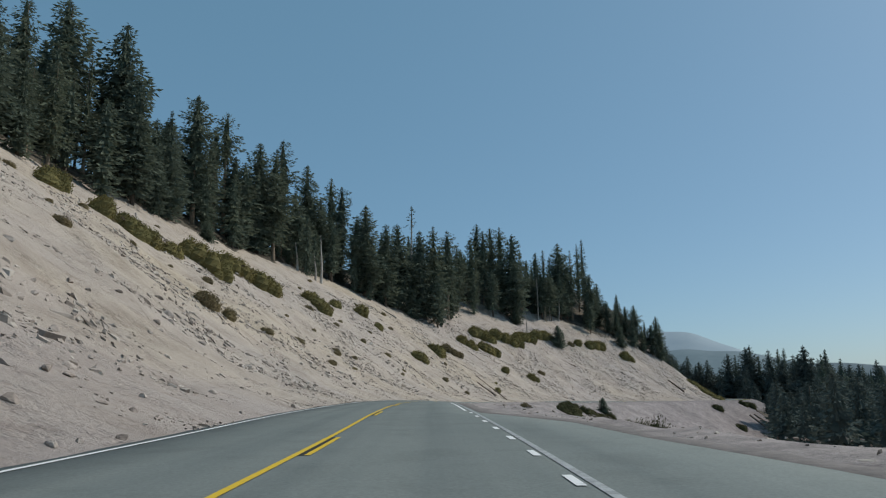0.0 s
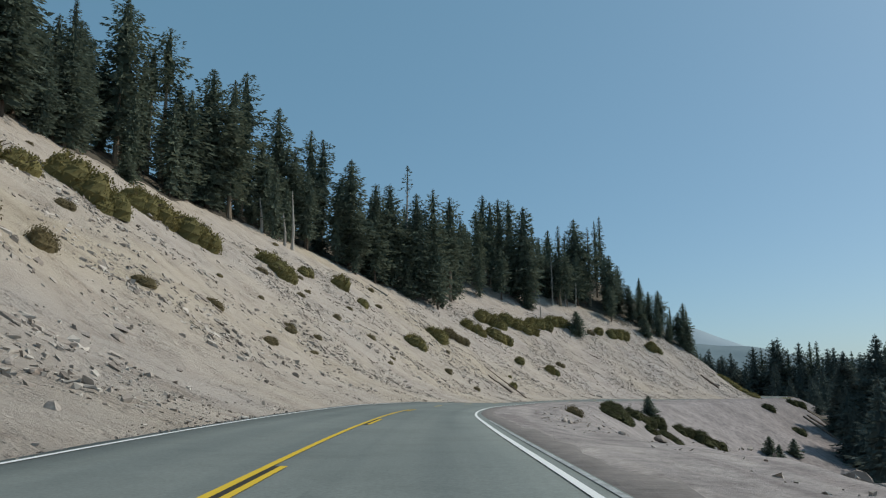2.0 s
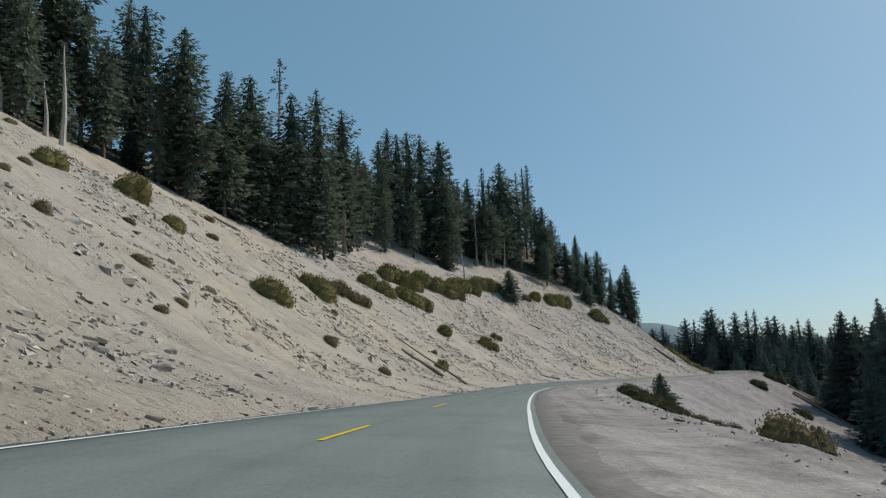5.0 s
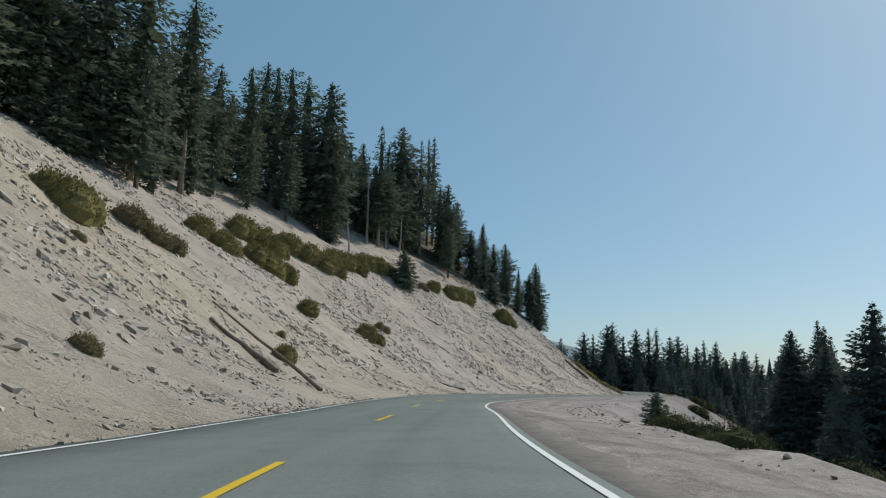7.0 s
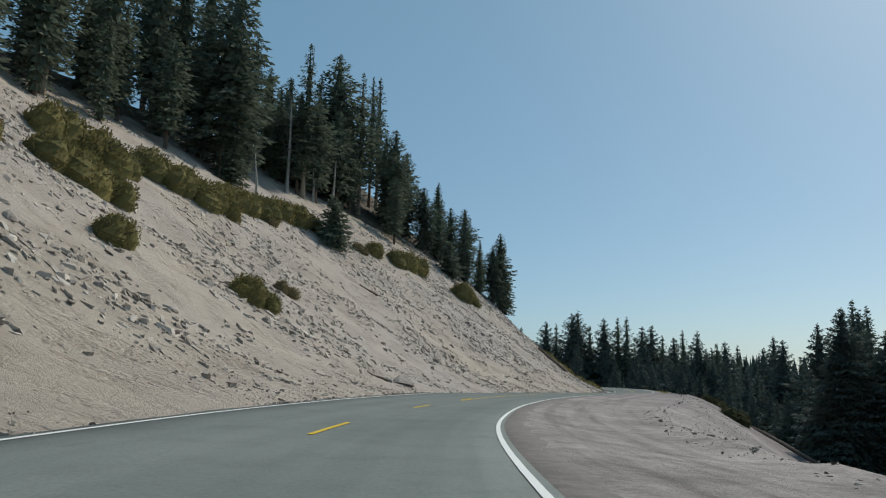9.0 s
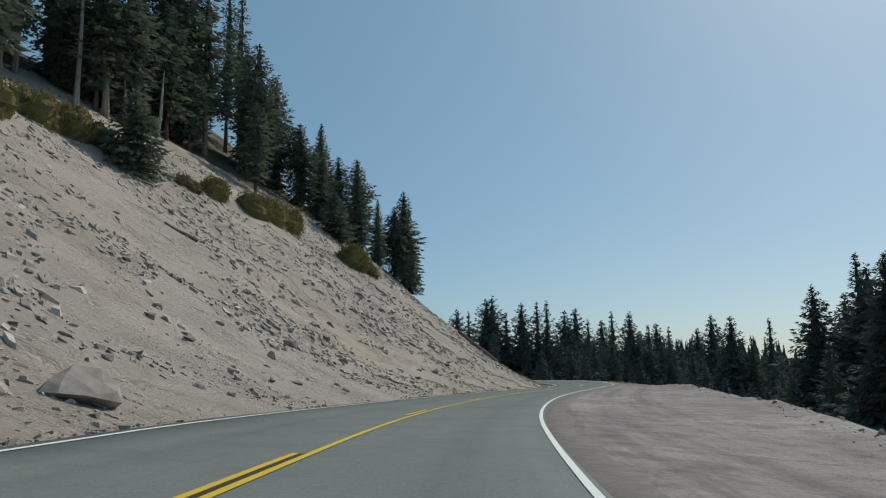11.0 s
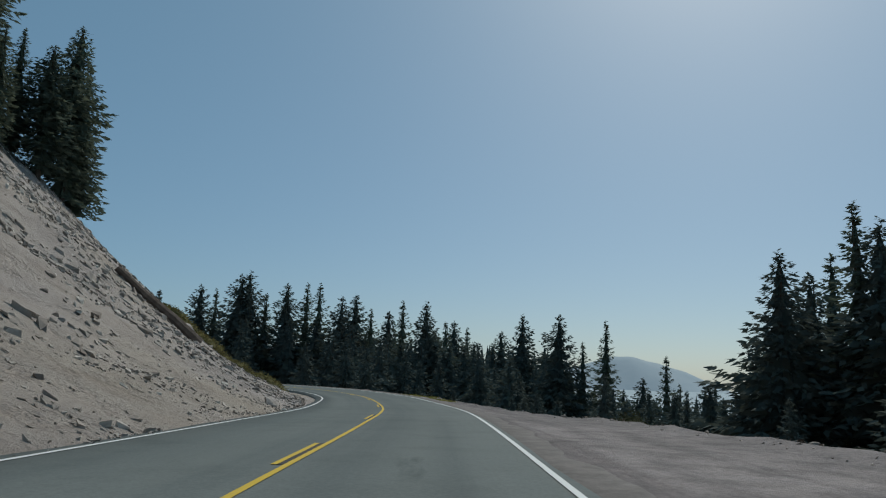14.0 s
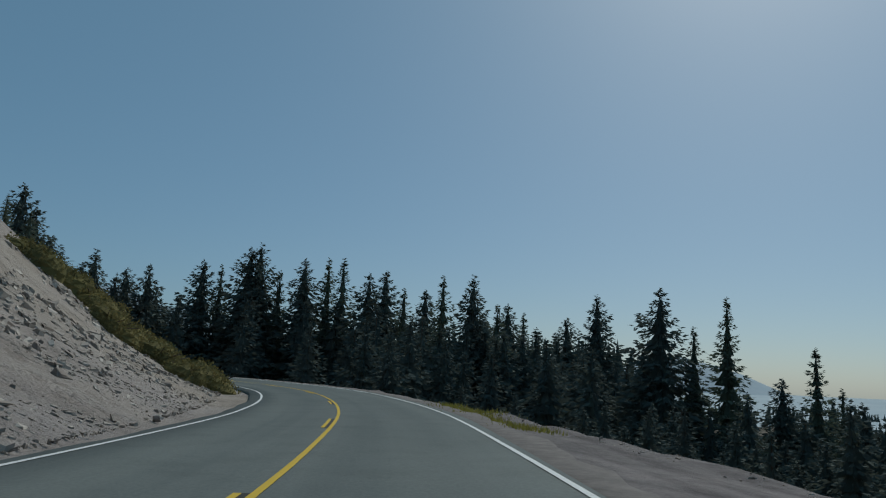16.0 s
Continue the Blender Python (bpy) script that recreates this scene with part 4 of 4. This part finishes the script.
# grey-brown tussocks on the upper slope
rng = np.random.default_rng(49)
tussocks = []
for k in range(46):
    i = int((rng.uniform(55, 175) + 30) * 2)
    off = -(TOE[i] + rng.uniform(9, 42))
    tussocks.append((LINE[i, 0] + AHEAD[i, 1] * off, LINE[i, 1] - AHEAD[i, 0] * off, rng.uniform(0.35, 0.8)))
scatter(DRY_SHRUBS, tussocks, 50, 0.8)
scatter(DRY_SHRUBS, [(-23.9, 67.4, 1.2), (-24.3, 68.0, 1.1), (-23.5, 73.3, 0.8), (-3.0, 188.7, 1.5), (-1.4, 189.5, 1.5), (0.2, 190.3, 1.2), (1.6, 151.0, 0.5), (-17.3, 130.4, 0.6), (24.9, 227.7, 0.9), (25.8, 228.6, 0.9), (41.4, 268.7, 1.3), (25.9, 251.9, 1.1), (9.6, 106.5, 0.7)], 44, 1.2)
for x, y, h in [(36.0, 262.5, 7.5), (32.6, 168.6, 3.6), (64.5, 195.5, 4.2), (66.6, 195.8, 3.2), (73.0, 203.0, 3.8)]:
    plant("young", int(x) % 2, x, y, h, 40 * x)


# ---- grass at the road's edge ----
def grass(rows, seed):
    """Low tussocks of bent blades."""
    rng = np.random.default_rng(seed)
    verts, faces = [], []
    for x, y, size in rows:
        for _ in range(260):
            px, py = x + rng.normal(0, 0.45) * size, y + rng.normal(0, 0.45) * size
            a, h = rng.uniform(0, 6.28), rng.uniform(0.05, 0.2) * size**0.5
            b, lean = 0.025, rng.uniform(0.2, 0.9) * h
            z = float(land(np.array([px]), np.array([py]))[0])
            n = len(verts)
            verts += [(px - b * math.sin(a), py + b * math.cos(a), z - 0.06), (px + b * math.sin(a), py - b * math.cos(a), z - 0.06), (px + lean * math.cos(a), py + lean * math.sin(a), z + h)]
            faces.append((n, n + 1, n + 2))
    return tagged(new("roadside_grass", solid("roadside_grass", verts, faces, GRASS)), "low yellow-green grass at the road's edge", "grass", kind="stuff")


grass([(105.5, 281.0, 1.1), (106.6, 282.6, 0.9), (110.9, 288.7, 1.3), (111.6, 289.8, 0.9), (112.6, 291.8, 1.2), (115.0, 295.0, 1.0), (108.5, 285.4, 0.7), (111.9, 290.6, 1.3), (109.6, 287.0, 1.0), (113.8, 293.4, 1.1)], 640)


# ---- stones ----
def stone_mesh(rng, subdivide=1):
    """An angular broken block, about one metre across."""
    bm = bmesh.new()
    bmesh.ops.create_icosphere(bm, subdivisions=subdivide, radius=0.55)
    cuts = [(Vector(rng.normal(0, 1, 3)).normalized(), rng.uniform(0.22, 0.4)) for _ in range(7)]
    for v in bm.verts:
        for nrm, d in cuts:
            over = v.co.dot(nrm) - d
            if over > 0:
                v.co -= nrm * over
        v.co += Vector(rng.normal(0, 0.012, 3))
    me = bpy.data.meshes.new("rock")
    bm.to_mesh(me)
    bm.free()
    return me


STONES = []
for k in range(7):
    me = stone_mesh(np.random.default_rng(300 + k), 2)
    me.materials.append(STONE if k % 3 else DARKSTONE)
    STONES.append(me)


def rock(x, y, size, seed, label, which=None):
    rng = np.random.default_rng(seed)
    ob = tagged(new("rock", STONES[int(rng.integers(0, 7)) if which is None else which]), label, "rock", "rocks on the slope")
    ob.matrix_basis = slope_pose(x, y, rng.uniform(0, 360), 0.06 * size) @ Matrix.Diagonal((size * rng.uniform(0.9, 1.4), size * rng.uniform(0.7, 1.1), size * rng.uniform(0.45, 0.75), 1))
    return ob


BLOCKS = [(-22.0, 34.1, 0.62), (-18.5, 30.7, 0.37), (-17.7, 29.5, 0.41), (-19.4, 37.1, 0.37), (-18.2, 35.1, 0.42), (-14.6, 25.8, 0.51), (-15.9, 32.0, 0.44), (-12.2, 23.9, 0.33), (-11.1, 20.6, 0.36), (-9.3, 15.1, 0.4), (-11.7, 23.2, 0.25), (-20.6, 50.6, 0.9), (-13.0, 34.3, 0.4), (-11.6, 28.3, 0.3), (-8.5, 19.1, 0.3), (-7.0, 15.3, 0.3), (-7.1, 13.7, 0.2), (-7.9, 35.3, 0.5), (-7.8, 26.4, 0.3), (-15.1, 40.8, 0.35), (-16.3, 37.9, 0.4), (-12.7, 27.2, 0.35), (-7.1, 12.8, 0.25)]
BLOCKS += [(-11.6, 91.4, 0.5), (-18.1, 114.4, 0.65), (-17.4, 113.7, 0.5), (-18.8, 113.1, 0.45), (-13.9, 105.4, 0.55), (-11.2, 95.5, 0.4), (-9.9, 93.8, 0.4), (-10.2, 90.4, 0.35), (-8.4, 85.5, 0.2), (-21.3, 107.3, 0.55), (-19.3, 108.2, 0.45), (-14.8, 96.1, 0.35), (-9.6, 98.7, 0.45), (-9.7, 109.7, 0.57), (-8.9, 85.4, 0.25), (-12.2, 102.1, 0.4), (-12.8, 111.3, 0.45)]
BLOCKS += [(6.2, 166.6, 0.55), (7.3, 169.7, 0.3), (7.3, 166.4, 0.3), (7.5, 162.7, 0.2), (9.1, 159.4, 0.3), (10.6, 174.2, 0.4), (12.0, 178.2, 0.3), (9.8, 195.7, 0.77), (18.8, 228.7, 0.95), (11.1, 164.0, 0.2), (7.0, 192.4, 0.5), (13.7, 193.4, 0.5)]
BLOCKS += [(43.7, 238.0, 1.1), (59.5, 268.7, 1.4), (37.6, 230.8, 0.35), (36.4, 226.6, 0.55), (37.8, 224.6, 0.35), (39.3, 224.3, 0.45), (40.9, 226.3, 0.5), (37.8, 220.9, 0.3), (36.9, 220.9, 0.25), (40.8, 230.6, 0.75), (44.0, 254.5, 1.2), (43.1, 242.8, 0.65), (55.3, 251.3, 0.6), (40.1, 228.6, 0.35), (40.1, 235.4, 0.4), (38.8, 233.2, 0.5), (48.1, 252.9, 0.6), (32.3, 212.3, 1.5), (30.9, 210.5, 0.7), (62.9, 253.1, 0.7), (83.4, 270.9, 0.8), (88.6, 291.5, 2.2)]
for k, (x, y, s) in enumerate(BLOCKS):
    rock(x, y, s, 500 + k, "angular volcanic block on the scree")
rng = np.random.default_rng(61)
for k in range(200):
    r = rng.uniform(-5, 320)
    u = abs(rng.normal(0, 1)) * 10 + 2
    i = int((r + 30) * 2)
    off = -(TOE[i] + u)
    rock(LINE[i, 0] + AHEAD[i, 1] * off, LINE[i, 1] - AHEAD[i, 0] * off, rng.uniform(0.2, 0.5) + 0.45 * rng.random() ** 4, 700 + k, "small angular stone on the scree slope")
for k in range(60):
    r = rng.uniform(0, 300)
    i = int((r + 30) * 2)
    off = EDGE[i] + rng.uniform(-0.8, 1.2)
    rock(LINE[i, 0] + AHEAD[i, 1] * off, LINE[i, 1] - AHEAD[i, 0] * off, rng.uniform(0.15, 0.4), 1900 + k, "small stone on the gravel shoulder's edge")


def scree(count, seed, name, label, low, high, reach, side):
    """Loose rubble: one mesh of many small broken blocks."""
    rng = np.random.default_rng(seed)
    cube = np.array([(-1, -1, -1), (1, -1, -1), (1, 1, -1), (-1, 1, -1), (-1, -1, 1), (1, -1, 1), (1, 1, 1), (-1, 1, 1)], float)
    quad = np.array([(4, 5, 6, 7), (0, 1, 5, 4), (1, 2, 6, 5), (2, 3, 7, 6), (3, 0, 4, 7)])[[0, 1, 2, 4] if low < 0.07 else [0, 1, 2, 3, 4]]
    r = rng.uniform(-12, 345, count * 4)
    u = rng.uniform(0, 1, count * 4) ** (1.0 if reach > 10 else 1.35) * reach
    i = ((r + 30) * 2).astype(int)
    off = -(TOE[i] + u - 0.4) if side < 0 else EDGE[i] + u - 1.6
    x, y = LINE[i, 0] + AHEAD[i, 1] * off, LINE[i, 1] - AHEAD[i, 0] * off
    patch = waves(r * 2.1 + 0.3 * u + 3, u * 1.4) + 0.8 * waves(r * 6.1 + 0.6 * u, u * 4.2 + 2)
    keep = (1.3 * patch + np.interp(r, [0, 60, 120, 180, 250, 320], [-0.4, -0.1, -0.1, 0.15, 0.4, 0.75]) + np.interp(u, [2, 5, 8], [-0.7, -0.25, 0]) * (reach > 10) * np.interp(r, [190, 250], [1, 0.1]) + rng.uniform(-0.7, 0.95, len(x)) > 0.45) if side < 0 else rng.random(len(x)) < 0.3
    x, y, u = x[keep][:count], y[keep][:count], u[keep][:count]
    n = len(x)
    e = 0.5
    z = land(x, y)
    gx, gy = (land(x + e, y) - z) / e, (land(x, y + e) - z) / e
    size = (low + (high - low) * rng.uniform(0, 1, n) ** 3) * np.interp(u, [0, 3, 8], [0.5, 0.65, 1.0])
    turn = rng.uniform(0, 6.28, n)
    local = cube[None] * np.stack([size * rng.uniform(0.8, 2.0, n), size * rng.uniform(0.5, 1.0, n), size * rng.uniform(0.45, 1.05, n)], 1)[:, None] * 0.5
    local = local * (1 + rng.uniform(-0.75, 0.3, (n, 8, 3)))
    lx = local[..., 0] * np.cos(turn)[:, None] - local[..., 1] * np.sin(turn)[:, None]
    ly = local[..., 0] * np.sin(turn)[:, None] + local[..., 1] * np.cos(turn)[:, None]
    tip = rng.uniform(-0.35, 0.35, (n, 2))
    lz = local[..., 2] + lx * (gx * 0.8 + tip[:, 0])[:, None] + ly * (gy * 0.8 + tip[:, 1])[:, None] + (size * 0.1)[:, None]
    verts = np.stack([x[:, None] + lx, y[:, None] + ly, z[:, None] + lz], 2).reshape(-1, 3)
    faces = (quad[None] + (np.arange(n) * 8)[:, None, None]).reshape(-1, 4)
    me = solid(name, verts.tolist(), faces.tolist(), RUBBLE)
    return tagged(new(name, me), label, "stones", kind="stuff")


def rubble_material():
    m, n, l, b = shader("loose_rubble", 0.95)
    geo = n.new("ShaderNodeNewGeometry")
    own = ramp(n, l, geo.outputs["Random Per Island"], [(0.0, (0.22, 0.182, 0.155)), (0.25, (0.34, 0.293, 0.255)), (0.75, (0.44, 0.388, 0.34)), (1.0, (0.6, 0.54, 0.48))])
    grain = ramp(n, l, noise_tex(n, l, 6, 5, 0.7), [(0.3, (0.8, 0.8, 0.8)), (0.7, (1.12, 1.12, 1.12))])
    l.new(blend(n, l, 1.0, own, grain, "MULTIPLY"), b.inputs["Base Color"])
    return m


RUBBLE = rubble_material()
scree(36000, 71, "scree_rubble", "loose angular rubble strewn down the cut slope", 0.08, 0.34, 40, -1)
scree(5200, 74, "fallen_blocks", "larger broken blocks lying in bands on the cut slope", 0.16, 0.48, 38, -1)
scree(11000, 72, "toe_gravel", "small stones gathered at the slope's foot", 0.05, 0.17, 5, -1)
scree(4500, 73, "shoulder_gravel", "small stones along the gravel shoulder's edge", 0.06, 0.19, 7, 1)


# ---- logs and stubs ----
def log(a, b, girth, label, material=LOG, seed=0):
    """A fallen trunk lying on the slope between two places."""
    rng = np.random.default_rng(seed)
    verts, faces = [], []
    pts = []
    ends = land(np.array([a[0], b[0]]), np.array([a[1], b[1]]))
    for k in range(7):
        f = k / 6
        x, y = a[0] + (b[0] - a[0]) * f + rng.uniform(-0.05, 0.05), a[1] + (b[1] - a[1]) * f
        pts.append((x, y, ends[0] * (1 - f) + ends[1] * f + girth * 0.6 + 0.04 * math.sin(7 * f)))
    for k in range(6):
        tube(verts, faces, pts[k], pts[k + 1], girth * (1 - 0.08 * k), girth * (1 - 0.08 * (k + 1)), 9)
    # one skin: each stretch ends on the ring where the next begins
    verts = verts[:9] + [v for k in range(6) for v in verts[k * 18 + 9:k * 18 + 18]]
    faces = [(k * 9 + q, k * 9 + (q + 1) % 9, k * 9 + 9 + (q + 1) % 9, k * 9 + 9 + q) for k in range(6) for q in range(9)]
    faces += [tuple(range(8, -1, -1)), tuple(range(54, 63))]
    return tagged(new("fallen_log", solid("fallen_log", verts, faces, material)), label, "log", "fallen logs")


log((8.3, 168.9), (4.3, 173.2), 0.2, "weathered brown log lying down the scree slope", LOG, 1)
log((10.8, 167.8), (4.1, 181.4), 0.12, "thin brown log lying down the scree slope", LOG, 2)
log((86.8, 285.5), (81.5, 287.0), 0.42, "thick dark log half sunk in the slope", LOG, 3)
log((40.1, 251.3), (37.7, 251.2), 0.16, "short brown log on the scree", LOG, 4)
log((30.5, 210.1), (29.7, 212.3), 0.09, "thin dark broken branch on the scree", LOG, 5)
log((95.4, 245.2), (98.8, 227.0), 0.34, "grey fallen trunk lying down the gravel bank", LOG, 9)
log((103.4, 259.5), (106.0, 249.0), 0.3, "grey fallen trunk lying down the gravel bank", LOG, 10)
log((99.0, 250.5), (103.4, 232.0), 0.3, "grey fallen trunk lying down the gravel bank", LOG, 11)
log((-35, 113), (-39, 117), 0.22, "bleached fallen trunk below the trees", DEADWOOD, 6)
log((-46, 100), (-49, 106), 0.2, "bleached fallen trunk below the trees", DEADWOOD, 7)
log((-16, 187), (-20, 190), 0.2, "bleached fallen trunk below the trees", DEADWOOD, 8)


def stub(x, y, height, girth, seed):
    rng = np.random.default_rng(seed)
    ob = new("dead_trunk", trunk_mesh(rng, height, girth, DEADWOOD, 0, 0.4))
    ob.matrix_basis = pose(x, y, float(land(np.array([x]), np.array([y]))[0]), 0, rng.uniform(-4, 4), 0)
    return tagged(ob, "broken pale dead trunk standing at the wood's edge", "dead tree", "dead trunks")


for k, (x, y, h, g) in enumerate([(-33, 172, 12, 0.32), (-34, 170, 7, 0.28), (24.8, 261, 7, 0.2), (36, 283, 8, 0.25), (40, 287, 9, 0.25), (-38, 168, 7, 0.3)]):
    stub(x, y, h, g, 800 + k)

# prototypes that found no place
for kind in KINDS.values():
    for tree, full in kind:
        if tree not in USED:
            for child in list(tree.children_recursive):
                bpy.data.objects.remove(child)
            bpy.data.objects.remove(tree)
